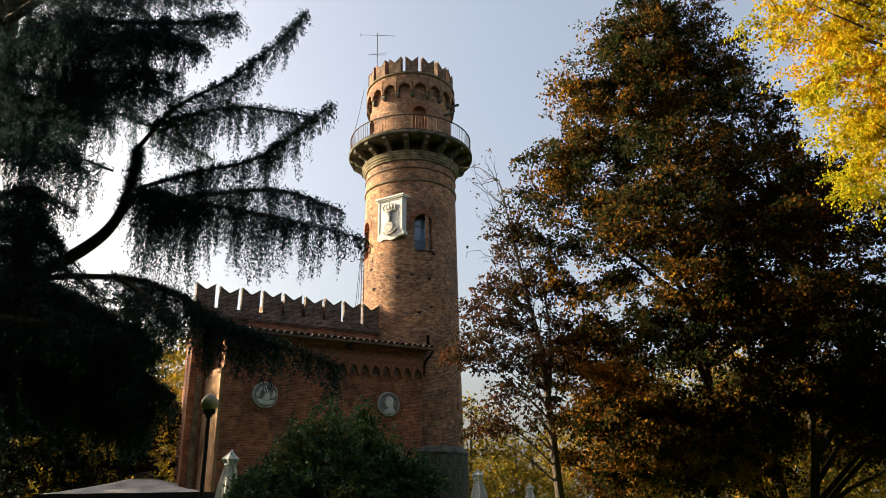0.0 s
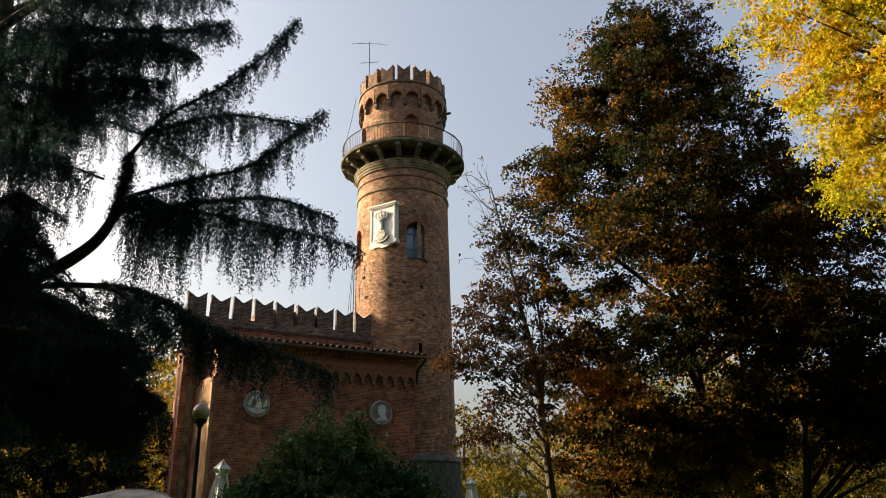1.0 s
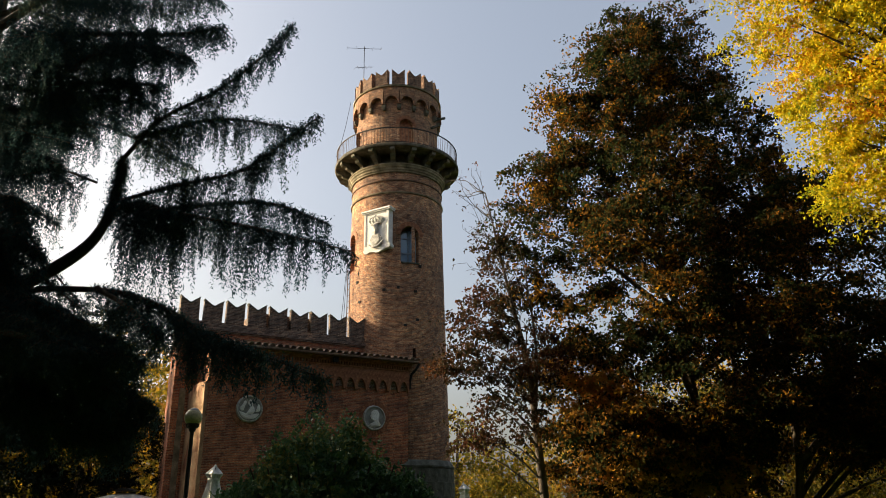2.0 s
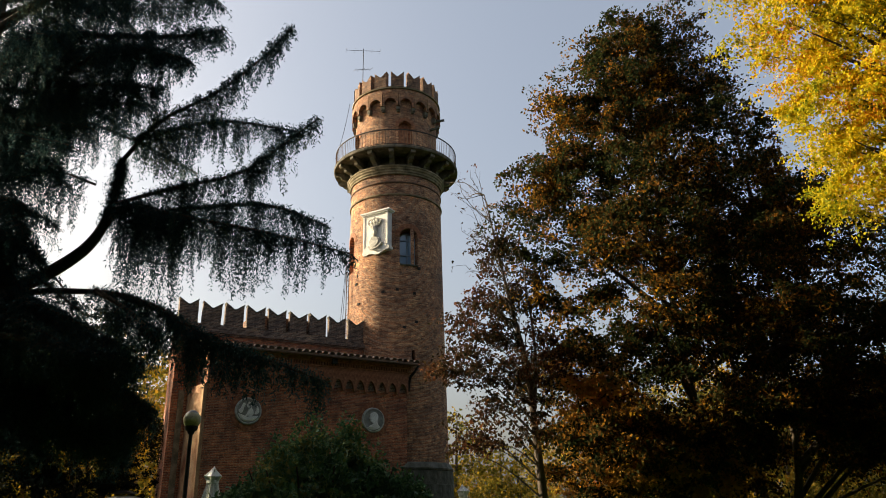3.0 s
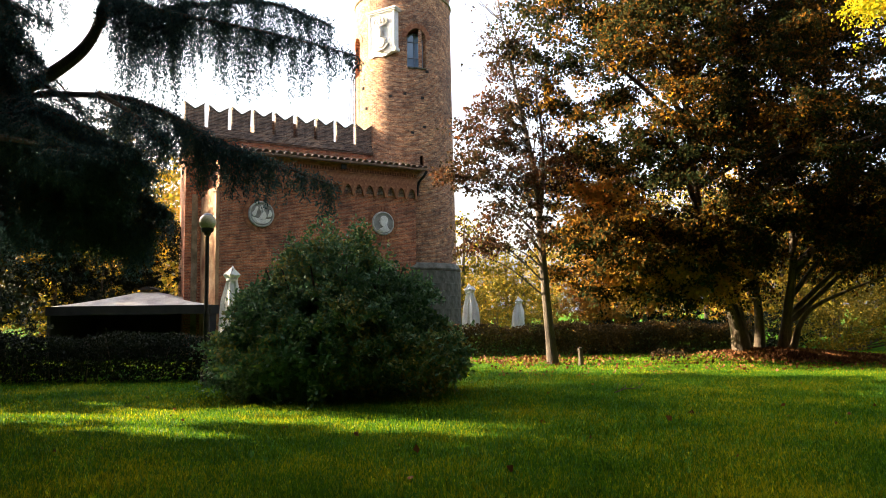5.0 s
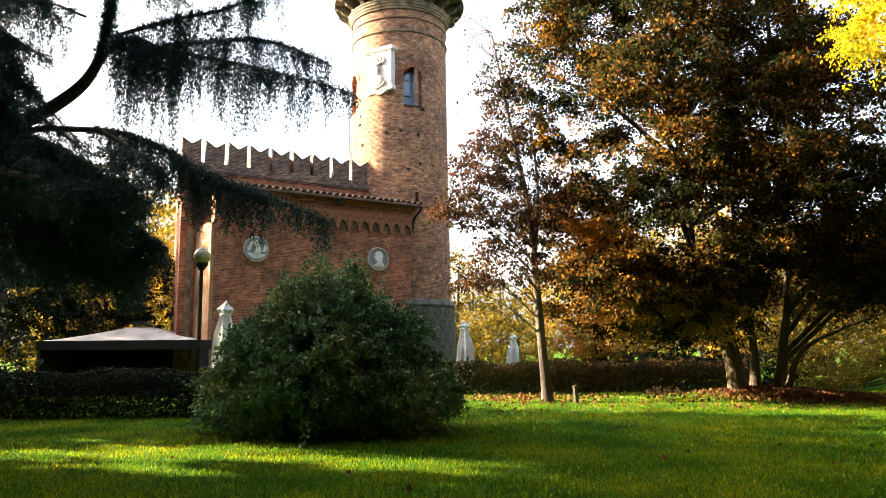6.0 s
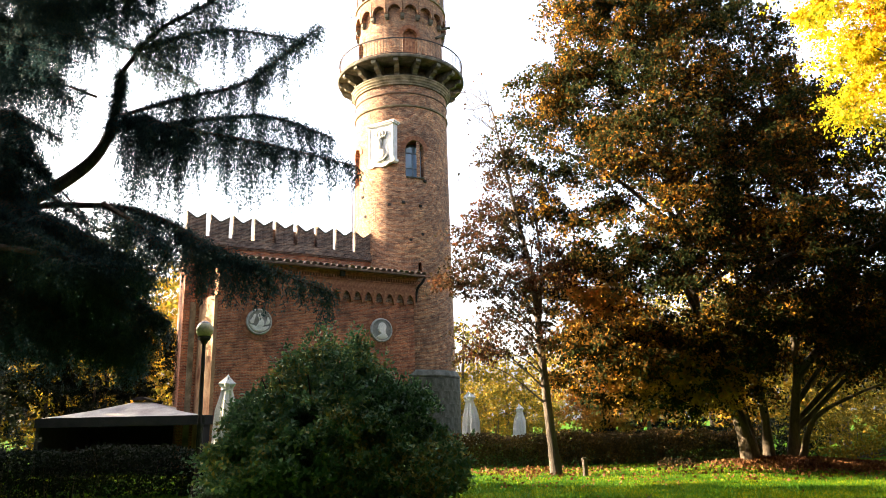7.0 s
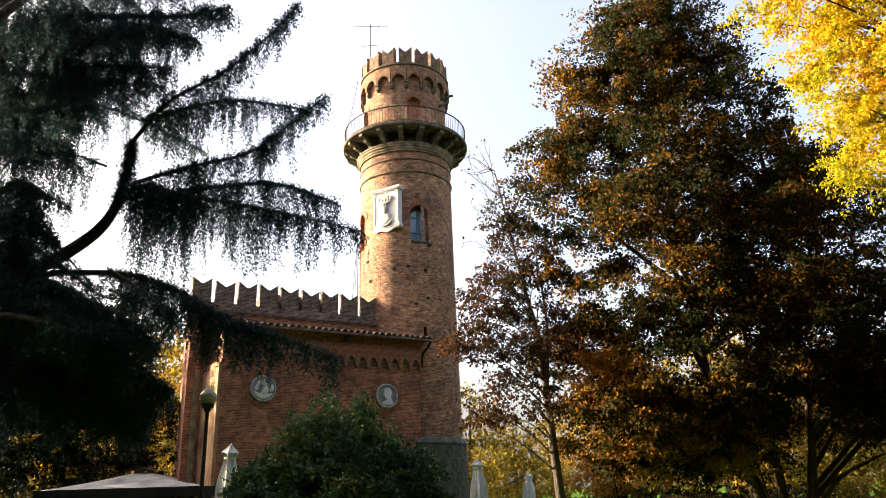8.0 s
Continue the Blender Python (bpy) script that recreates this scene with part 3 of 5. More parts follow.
    part("crown", g, M_RELIEF, panel, "carved crown", True)
    # put-log holes
    for ang, z in ((-135, 11.35), (-102, 11.75), (-86, 11.85), (-66, 11.7), (-60, 13.0), (-78, 10.0), (-140, 12.4), (-64, 10.3)):
        part("wall_hole", Geo().box((-0.07, -0.045, -0.06), (0.07, 0.06, 0.06)), M_DARK, tw, "dark scaffold hole", m=on_wall(ang, 2.425, z))
    # spouts and mast
    for ang, z in ((-32, 21.2), (-18, 22.0)):
        part("spout", Geo().box((-0.05, -0.4, -0.05), (0.05, 0.2, 0.05)), M_STONE, tw, m=on_wall(ang, 2.4, z))
    return tw


tower()


def antenna():
    an = thing("antenna", pose(TX - 1.86, TY - 0.6, 23.15), "thin metal aerial mast fixed on the tower top", "antenna")
    part("mast", Geo().tube([(0, 0, 0), (0, 0, 3.75)], 0.02, 6), M_IRON, an)
    for z, w, ang, tip in ((3.62, 0.98, 14, -7), (2.35, 0.62, 40, -26)):
        g = Geo().tube([(-w, 0, 0), (w, 0, 0.0)], 0.012, 5)
        ob = part("boom", g, M_IRON, an, m=pose(0, 0, z, 0, tip, ang))
        for k in range(5):
            x = -w + 2 * w * k / 4
            part("element", Geo().tube([(x, -0.2, 0), (x, 0.2, 0)], 0.006, 4), M_IRON, ob)


antenna()


def ladder():
    ld = thing("ladder", pose(TX, TY, 0) @ on_wall(-157.0, 2.56, 9.3), "narrow iron ladder fixed to the tower brickwork", "ladder")
    for x in (-0.2, 0.2):
        part("rail", Geo().tube([(x, 0, 0), (x, 0, 4.0)], 0.022, 6), M_RUST, ld)
    rung = Geo().tube([(-0.2, 0, 0), (0.2, 0, 0)], 0.014, 6).mesh("rung", M_RUST)
    for k in range(13):
        part("rung", rung, None, ld, m=pose(0, 0, 0.2 + 0.3 * k))


ladder()


def cable(a, b, sag, name="cable"):
    pts = [Vector(a).lerp(Vector(b), k / 12) - Vector((0, 0, sag * 4 * (k / 12) * (1 - k / 12))) for k in range(13)]
    return tagged(part(name, Geo().tube(pts, 0.012, 5), M_IRON), "thin dark cable hanging beside the tower", "cable")


cable((TX - 2.42, TY - 0.9, 14.3), (TX - 2.72, TY - 1.2, 9.6), -0.05)
cable((TX - 2.45, TY - 0.7, 14.3), (TX - 2.62, TY - 0.9, 9.6), -0.05)
cable((TX - 2.5, TY - 1.0, 23.0), (TX - 3.2, TY - 1.0, 19.6), 0.35)

# ---- house ----
HOUSE = pose(-8.61, 28.28, 0, 0, 0, 30)      # its x runs along the front, its y into the house
FRONT, EAVE = 8.88, 8.12


def house():
    hs = thing("house", HOUSE, "red brick house with forked battlements built against the tower", "house")
    part("front_wall", Geo().box((0, 0, -0.3), (FRONT, 1.5, EAVE)), M_BRICK, hs, "red brick front wall")
    plan = [(-0.98, 1.5), (7.6, 1.5), (7.6, 8.0), (-0.05, 7.8)]      # the side wall runs askew
    part("main_wall", Geo().add([(x, y, z) for z in (-0.3, 9.28) for x, y in plan], [(3, 2, 1, 0), (4, 5, 6, 7)] + [(k, (k + 1) % 4, (k + 1) % 4 + 4, k + 4) for k in range(4)]), M_BRICK, hs, "tall brick main block")
    # corner strips
    foot = [(0.04, -0.03), (0.0, 1.49), (-0.36, 1.49), (-0.10, -0.03)]
    part("corner_strip", Geo().add([(x, y, z) for z in (-0.2, 6.7) for x, y in foot], [(3, 2, 1, 0), (4, 5, 6, 7)] + [(k, (k + 1) % 4, (k + 1) % 4 + 4, k + 4) for k in range(4)]), M_RENDER, hs, "pale plastered corner strip, worn to the brick")
    part("pilaster", Geo().box((-0.72, 1.42, -0.2), (-0.50, 1.5, 6.6)), M_TRIM, hs, "pale narrow pilaster")
    # frieze of pointed arches
    n, pitch = 17, FRONT / 17
    h = pitch / 2
    o = [(-h, 0.95), (-h, 0.06), (-h + 0.015, 0.0), (-h + 0.04, 0.0), (-h + 0.07, 0.14), (-h * 0.60, 0.28), (-h * 0.38, 0.41), (0.0, 0.50),
         (h * 0.38, 0.41), (h * 0.60, 0.28), (h - 0.07, 0.14), (h - 0.04, 0.0), (h - 0.015, 0.0), (h, 0.06), (h, 0.95)]
    arch = Geo().prism(o[::-1], -0.14, 0.02).mesh("frieze_arch", M_TERRA)
    for k in range(n):
        part("frieze_arch", arch, None, hs, m=pose(pitch * (k + 0.5), 0, 6.78))
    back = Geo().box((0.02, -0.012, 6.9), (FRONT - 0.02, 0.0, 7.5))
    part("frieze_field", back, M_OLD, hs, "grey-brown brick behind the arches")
    part("frieze_band", Geo().box((-0.05, -0.17, 7.73), (FRONT + 0.03, 0.01, 7.80)), M_TERRA, hs)
    dent = Geo().box((-0.035, -0.20, 0), (0.035, 0.0, 0.13)).mesh("dentil", M_TERRA)
    for k in range(72):
        part("dentil", dent, None, hs, m=pose(0.04 + k * FRONT / 72, 0, 7.80))
    g = Geo().box((-0.08, -0.22, 7.93), (FRONT + 0.05, 0.01, 8.0)).box((-0.10, -0.27, 8.0), (FRONT + 0.08, 0.01, 8.06)).box((-0.12, -0.33, 8.06), (FRONT + 0.1, 0.01, 8.13))
    part("eaves_moulding", g, M_TERRA, hs, "stepped brick eaves")
    part("gutter", Geo().tube([(-0.4, -0.42, 8.13), (9.3, -0.42, 8.13)], 0.055, 8), M_RUST, hs, "rusty gutter")
    part("downpipe", Geo().tube(smooth_line([(9.25, -0.42, 8.1), (9.15, -0.3, 7.85), (9.05, -0.02, 7.6), (9.02, 0.1, 7.0)], 4), 0.06, 8), M_DARK, hs)
    part("gutter_box", Geo().box((5.1, -0.36, 7.86), (5.32, -0.2, 8.08)), M_DARK, hs, "small dark box under the eaves")
    # roof and its tiles
    slope = math.atan2(0.33, 1.95)
    part("roof", Geo().box((-0.4, 0, -0.06), (9.25, 2.02, 0.0), pose(0, -0.45, 8.2, math.degrees(slope))), M_TILE, hs, "lean-to roof slab")
    g = Geo()
    k, r, L = 7, 0.125, 0.46
    vs = []
    for y, rr in ((0, r), (L, r * 0.82)):
        for q in range(k):
            a = math.pi * q / (k - 1)
            vs += [(rr * math.cos(a), y, rr * math.sin(a)), ((rr - 0.018) * math.cos(a), y, (rr - 0.018) * math.sin(a))]
    fs = []
    for q in range(k - 1):
        a = 2 * q
        fs += [(a, a + 2, 2 * k + a + 2, 2 * k + a), (a + 1, 2 * k + a + 1, 2 * k + a + 3, a + 3), (a, a + 1, a + 3, a + 2)]
    tile = g.add(vs, fs).mesh("roof_tile", M_TILE)
    rng = random.Random(5)
    for row in range(4):
        for c in range(33):
            part("roof_tile", tile, None, hs, m=pose(-0.30 + c * 0.295 + rng.uniform(-0.012, 0.012), 0, 0) @ pose(0, -0.52, 8.2, math.degrees(slope)) @ pose(0, row * 0.42 + rng.uniform(-0.03, 0.03), 0.015 + rng.uniform(0, 0.012), -2.0, 0, rng.uniform(-2, 2)))
    # battlements
    def course(name, out, z0, z1, label=""):
        pl = [(-0.98 - out, 1.5 - out), (7.42, 1.5 - out), (7.42, 8.0), (-0.05 - out, 7.8 + out)]
        return part(name, Geo().add([(x, y, z) for z in (z0, z1) for x, y in pl], [(3, 2, 1, 0), (4, 5, 6, 7)] + [(k, (k + 1) % 4, (k + 1) % 4 + 4, k + 4) for k in range(4)]), M_OLD, hs, label)
    course("parapet_band", 0.05, 9.02, 9.10)
    course("parapet_band", 0.10, 9.10, 9.19, "projecting brick string course")
    course("parapet_band", 0.05, 9.19, 9.30)
    part("parapet", Geo().box((-0.98, 1.5, 9.29), (7.4, 1.82, 9.47)), M_OLD, hs)
    side = pose(-0.98, 1.82, 0, 0, 0, -8.4)
    part("parapet_side", Geo().box((0.0, 0.0, 9.29), (0.32, 6.0, 9.47)), M_OLD, hs, m=side)
    part("roof_turret", Geo().box((2.2, 1.95, 9.25), (4.85, 4.6, 10.22)), M_MERLON, hs, "brick stair head behind the battlements")
    mer = swallowtail(0.78, 0.98, 0.27, 0.26).mesh("merlon", M_OLD)
    cap = Geo().prism([(-0.41, 0.98), (-0.41, 1.03), (-0.03, 0.77), (0.03, 0.77), (0.41, 1.03), (0.41, 0.98), (0.04, 0.71), (-0.04, 0.71)][::-1], -0.15, 0.15).mesh("merlon_cap", M_STONE)
    lean = random.Random(15)
    for k in range(9):
        ob = part("merlon", mer, None, hs, m=pose(-0.64 + k * 0.957, 1.66, 9.45 + lean.uniform(-0.04, 0.03), 0, lean.uniform(-1.2, 1.2), lean.uniform(-2, 2)))
        part("merlon_cap", cap, None, ob)
    for k in range(1, 7):
        ob = part("merlon", mer, None, hs, m=side @ pose(0.16, -0.16 + k * 0.957, 9.45, 0, 0, 90))
        part("merlon_cap", cap, None, ob)
    # medallions
    for x, z in ((1.71, 5.72), (7.2, 5.62)):
        sg = 40
        md = part("medallion", Geo().add([(0.47 * math.cos(2 * math.pi * q / sg), -0.05, 0.47 * math.sin(2 * math.pi * q / sg)) for q in range(sg)], [tuple(range(sg))]), M_PLASTER, hs, "round marble portrait medallion", m=pose(x, 0, z))
        g = Geo()
        for q in range(sg):
            a, b = 2 * math.pi * q / sg, 2 * math.pi * (q + 1) / sg
            ring = [(0.46, -0.05), (0.465, -0.09), (0.49, -0.10), (0.525, -0.08), (0.54, 0.0)]
            for (r0, y0), (r1, y1) in zip(ring, ring[1:]):
                g.add([(r0 * math.cos(a), y0, r0 * math.sin(a)), (r0 * math.cos(b), y0, r0 * math.sin(b)), (r1 * math.cos(b), y1, r1 * math.sin(b)), (r1 * math.cos(a), y1, r1 * math.sin(a))], [(0, 1, 2, 3)])
        part("rim", weld(g.mesh("rim", M_RELIEF)), None, md)
        g = Geo()
        for q in range(30):
            a, b = 2 * math.pi * (q + 0.05) / 30, 2 * math.pi * (q + 0.95) / 30
            g.prism([(0.55 * math.cos(a), 0.55 * math.sin(a)), (0.55 * math.cos(b), 0.55 * math.sin(b)), (0.74 * math.cos(b), 0.74 * math.sin(b)), (0.74 * math.cos(a), 0.74 * math.sin(a))][::-1], -0.025, 0.01)
        part("brick_ring", g, M_TERRA, md, "ring of bricks")
        # plain shape in low relief: an outline in three steps, each smaller and further out
        if x > 4:
            shapes = [[(-0.30, -0.33), (-0.10, -0.24), (-0.02, -0.16), (-0.10, -0.10), (-0.17, -0.04), (-0.16, 0.02), (-0.21, 0.06), (-0.16, 0.14), (-0.14, 0.24), (-0.04, 0.33), (0.10, 0.33),
                       (0.20, 0.25), (0.23, 0.13), (0.19, 0.0), (0.20, -0.12), (0.24, -0.20), (0.30, -0.30), (0.10, -0.40), (-0.14, -0.40)]]
        else:
            shapes = [[(-0.42, -0.10), (-0.24, -0.16), (-0.02, -0.24), (0.20, -0.20), (0.40, -0.18), (0.26, -0.34), (0.0, -0.42), (-0.26, -0.34)],
                      [(-0.14, -0.20), (-0.04, -0.06), (-0.02, 0.10), (-0.08, 0.22), (0.0, 0.36), (0.12, 0.30), (0.10, 0.16), (0.18, 0.04), (0.20, -0.10), (0.10, -0.22)],
                      [(-0.40, 0.02), (-0.30, 0.14), (-0.22, 0.30), (-0.14, 0.26), (-0.20, 0.10), (-0.24, -0.06), (-0.34, -0.08)],
                      [(0.24, -0.12), (0.30, 0.06), (0.34, 0.20), (0.42, 0.06), (0.38, -0.10)]]
        g = Geo()
        for step, s in enumerate(shapes):
            ring = [(p.x, p.z) for p in smooth_line([(u, 0, w) for u, w in s + s[:1]], 3)][:-1]
            cu, cw = sum(u for u, w in s) / len(s), sum(w for u, w in s) / len(s)
            for scale, y0, y1 in ((1.0, -0.075, -0.045), (0.9, -0.10, -0.07), (0.76, -0.118, -0.095)):
                g.prism([(cu + (u - cu) * scale, cw + (w - cw) * scale) for u, w in ring], y0 - 0.007 * step, y1)
        part("relief", g, M_MARBLE, md, "plain carved bust")
    return hs


house()

# ---- trees ----
def cedar_limb(tree, pts, r0, r1, rng, start=0.2, reach=1.1, hang=0.55, density=1.0):
    """One limb of the cedar: flat side twigs along it, and short sprays of needles that hang from them."""
    line = smooth_line(pts, 8)
    n = len(line)
    limb = part("limb", Geo().tube(line, [r0 + (r1 - r0) * i / (n - 1) for i in range(n)], 8), M_BARK, tree, smooth=True)
    length = sum((b - a).length for a, b in zip(line, line[1:]))
    wood, needles, aims = Geo(), [], []
    count = int(length * 15 * density)
    for _ in range(count):
        f = start + (1 - start) * rng.random()
        k = min(int(f * (n - 1)), n - 2)
        p = line[k].lerp(line[k + 1], rng.random())
        ahead = (line[k + 1] - line[k]).normalized()
        side = Vector((ahead.y, -ahead.x, 0)).normalized() * rng.choice((-1, 1))
        taper = 1.15 - 0.85 * f
        out = (side * rng.uniform(0.5, 1.0) + ahead * rng.uniform(0.2, 0.9)).normalized()
        ln = reach * taper * rng.uniform(0.35, 1.0)
        tip = p + out * ln + Vector((0, 0, -ln * rng.uniform(0.05, 0.45)))
        mid = p.lerp(tip, 0.5) + Vector((0, 0, ln * 0.08))
        twig = [p, mid, tip]
        wood.tube(twig, [0.014, 0.009, 0.004], 3, False)
        for j in range(max(3, int(ln * 8.5 * density))):
            g = rng.random() ** 0.8
            q = (p.lerp(mid, g * 2) if g < 0.5 else mid.lerp(tip, g * 2 - 1)) + Vector((rng.uniform(-0.05, 0.05), rng.uniform(-0.05, 0.05), 0))
            drop = hang * rng.uniform(0.2, 1.0) ** 1.4 * (1.85 - 1.35 * f) * (0.5 + 0.6 * abs(math.sin(length * f * 2.6 + r0 * 90)))
            sway = Vector((rng.uniform(-0.14, 0.14), rng.uniform(-0.14, 0.14), 0))
            m = max(6, int(drop * 58))
            for i in range(m):
                t = (i + rng.random()) / m
                w = 0.030 * (1 - 0.55 * t)
                needles.append((q.x + sway.x * t + rng.gauss(0, w), q.y + sway.y * t + rng.gauss(0, w), q.z - drop * t + rng.gauss(0, 0.02)))
        # needles along the twig itself
        for i in range(int(ln * 40)):
            t = rng.random()
            q = p.lerp(mid, t * 2) if t < 0.5 else mid.lerp(tip, t * 2 - 1)
            needles.append((q.x + rng.gauss(0, 0.02), q.y + rng.gauss(0, 0.02), q.z + rng.gauss(0, 0.015)))
    for i in range(int(length * 300)):
        f = start + (1 - start) * rng.random()
        k = min(int(f * (n - 1)), n - 2)
        q = line[k].lerp(line[k + 1], rng.random())
        needles.append((q.x + rng.gauss(0, 0.06), q.y + rng.gauss(0, 0.06), q.z + rng.gauss(0.03, 0.05)))
    tagged(part("twig_growth", wood, M_BARK, limb), kind="stuff")
    nr = np.random.default_rng(rng.randrange(10 ** 6))
    ob = part("needles", leaf_mesh("needles", M_CEDAR, needles, 0.070, 0.020, nr, aim=(0, 0, -0.9), spread=0.7), None, limb, "dark blue-green hanging needles")
    tagged(ob, kind="stuff")
    return len(needles)


def cedar():
    tree = thing("cedar", pose(0, 0, 0), "large dark cedar with long drooping needled limbs", "tree")
    rng = random.Random(11)
    base = (-11.2, 15.6)
    part("trunk", Geo().tube(smooth_line([(base[0], base[1], -0.2), (base[0], base[1], 3), (base[0] + 0.15, base[1], 8), (base[0], base[1] + 0.1, 14), (base[0], base[1], 20)], 5), [0.62 - 0.026 * i for i in range(21)], 14), M_BARK, tree, smooth=True)
    limbs = [
        ([(-11.1, 15.5, 5.2), (-9.25, 15, 6.16), (-7.74, 14.5, 6.73), (-6.95, 14.2, 7.24), (-6.62, 14.1, 8.1), (-6.54, 14, 9.0)], 0.19, 0.055, 0.7, 0.5, 0.6, 0.9),
        ([(-6.95, 14.2, 7.3), (-6.2, 13.9, 7.85), (-5.06, 13.5, 7.46), (-3.2, 13, 6.88), (-1.42, 12.5, 6.22)], 0.07, 0.010, 0.2, 0.85, 1.45, 1.6),
        ([(-6.75, 14.2, 8.0), (-5.23, 13.8, 8.22), (-3.82, 13.4, 8.34), (-2.83, 13, 8.81), (-2.13, 12.6, 9.12)], 0.05, 0.010, 0.1, 0.5, 1.05, 1.5),
        ([(-6.54, 14, 8.95), (-5.65, 13.6, 9.7), (-4.36, 13.2, 10.17), (-3.34, 12.8, 10.77), (-2.7, 12.4, 11.2)], 0.05, 0.010, 0.1, 0.5, 0.8, 1.5),
        ([(-6.5, 14.4, 9.7), (-4.67, 14.3, 10.1), (-2.78, 14, 9.66)], 0.06, 0.012, 0.1, 0.55, 1.0, 1.6),
        ([(-11.1, 15.4, 11.6), (-9.5, 14.6, 12.3), (-7.98, 14, 12.2), (-5.81, 13.5, 11.8), (-4.3, 13, 11.6)], 0.13, 0.012, 0.1, 1.3, 0.9, 1.6),
        ([(-11.0, 15.3, 5.9), (-8.35, 14.5, 6.15), (-7.24, 14, 6.03), (-5.97, 13.4, 5.76), (-4.82, 12.8, 5.26), (-3.81, 12.2, 4.6), (-2.92, 11.7, 4.2), (-1.55, 10.8, 3.55)], 0.085, 0.010, 0.36, 0.34, 1.05, 1.3),
        ([(-6.0, 12.6, 5.6), (-5.2, 12.2, 5.1), (-4.7, 11.8, 4.7), (-4.4, 11.6, 4.4)], 0.05, 0.012, 0.2, 0.5, 0.7, 1.0),
        ([(-5.6, 14.5, 8.0), (-3.52, 14.2, 7.98), (-2.06, 14, 7.4)], 0.06, 0.012, 0.05, 0.6, 1.15, 1.5),
        ([(-11.0, 15.2, 7.6), (-9.8, 14.2, 7.6), (-8.6, 13.4, 7.2), (-7.6, 12.8, 6.6)], 0.10, 0.012, 0.3, 1.0, 1.0, 0.7),
        ([(-11.0, 15.2, 4.6), (-8.4, 13, 4.9), (-6.4, 12.2, 4.5), (-5.0, 12.0, 4.2)], 0.10, 0.012, 0.6, 0.9, 0.9, 0.9),
        ([(-11.1, 15.6, 10.6), (-9.02, 15.5, 11.4), (-6.54, 15, 11.0)], 0.11, 0.012, 0.1, 1.4, 1.0, 1.4),
        ([(-11.0, 15.2, 8.9), (-9.4, 13.6, 9.0), (-8.0, 13.0, 8.6), (-7.0, 12.6, 8.1)], 0.10, 0.012, 0.4, 0.9, 0.9, 0.7),
        ([(-11.0, 15.3, 6.2), (-8.65, 13.9, 6.1), (-6.92, 13.2, 5.3), (-5.8, 12.8, 4.6)], 0.08, 0.012, 0.3, 0.9, 1.3, 0.9),
        ([(-11.1, 15.5, 9.4), (-9.0, 14.2, 9.9), (-7.2, 13.6, 9.6)], 0.11, 0.012, 0.15, 1.3, 1.0, 1.2),
        ([(-11.1, 15.5, 13.4), (-8.6, 14.4, 13.9), (-6.2, 13.8, 13.2), (-4.6, 13.2, 12.6)], 0.12, 0.012, 0.15, 1.5, 0.9, 1.4),
        ([(-9.5, 14.8, 10.4), (-7.6, 13.8, 11.4), (-6.2, 13.2, 11.3), (-4.9, 12.8, 10.7)], 0.06, 0.012, 0.1, 0.8, 1.3, 1.6),
        ([(-9.0, 14.6, 11.2), (-7.0, 14.0, 10.9), (-5.6, 13.6, 10.5)], 0.06, 0.012, 0.1, 0.8, 1.2, 1.5),
    ]
    # thin boughs at the inner side, and long curtains before the house corner
    limbs += [
        ([(-11, 15.4, 9.2), (-9.2, 14.4, 9.2), (-8.0, 13.8, 8.7), (-7.3, 13.4, 8.1)], 0.06, 0.010, 0.2, 0.7, 1.6, 0.6),
        ([(-11, 15.4, 8.0), (-9.4, 14.6, 8.2), (-8.4, 14.2, 7.9), (-7.6, 13.9, 7.4)], 0.06, 0.010, 0.2, 0.7, 1.2, 0.65),
        ([(-7.0, 14.0, 8.4), (-7.6, 13.6, 8.5), (-8.2, 13.2, 8.2)], 0.03, 0.008, 0.1, 0.5, 1.3, 0.7),
        ([(-7.6, 13.6, 5.2), (-6.2, 12.6, 4.5), (-5.6, 12.3, 4.0), (-5.2, 12.1, 3.6)], 0.05, 0.010, 0.2, 0.6, 0.9, 0.9),
    ]
    # low boughs sweeping out over the lawn
    for ty, tx, tz in ((12.4, -5.2, 4.5), (11.9, -5.6, 4.2), (12.8, -6.0, 4.6), (13.4, -7.6, 5.6), (13.0, -7.3, 6.4), (13.2, -7.0, 4.9)):
        limbs.append(([(base[0], base[1], tz + 1.6), (-8.6, 13.6, tz + 1.5), (0.5 * (tx - 8.6), 0.5 * (13 + ty), tz + 0.8), (tx, ty, tz)], 0.06, 0.010, 0.25, 0.75, 1.2, 0.8))
    # the dense inner crown: boughs all round the trunk
    for k in range(36):
        a = rng.uniform(-1.9, 0.8)
        z = 5.5 + 10.5 * k / 36
        ln = rng.uniform(3.4, 6.4)
        if 5.6 < z < 11.0 and k % 3:
            continue
        ex, ey = base[0] + ln * math.cos(a), base[1] + ln * math.sin(a) * 0.9
        ex = min(ex, -6.4 if z < 8.5 else -5.5)
        limbs.append(([(base[0], base[1], z), (base[0] * 0.5 + ex * 0.5, base[1] * 0.5 + ey * 0.5, z + 0.45), (ex, ey, z - rng.uniform(0.2, 1.1))], 0.07, 0.012, 0.2, 1.2, 1.1, 0.55))
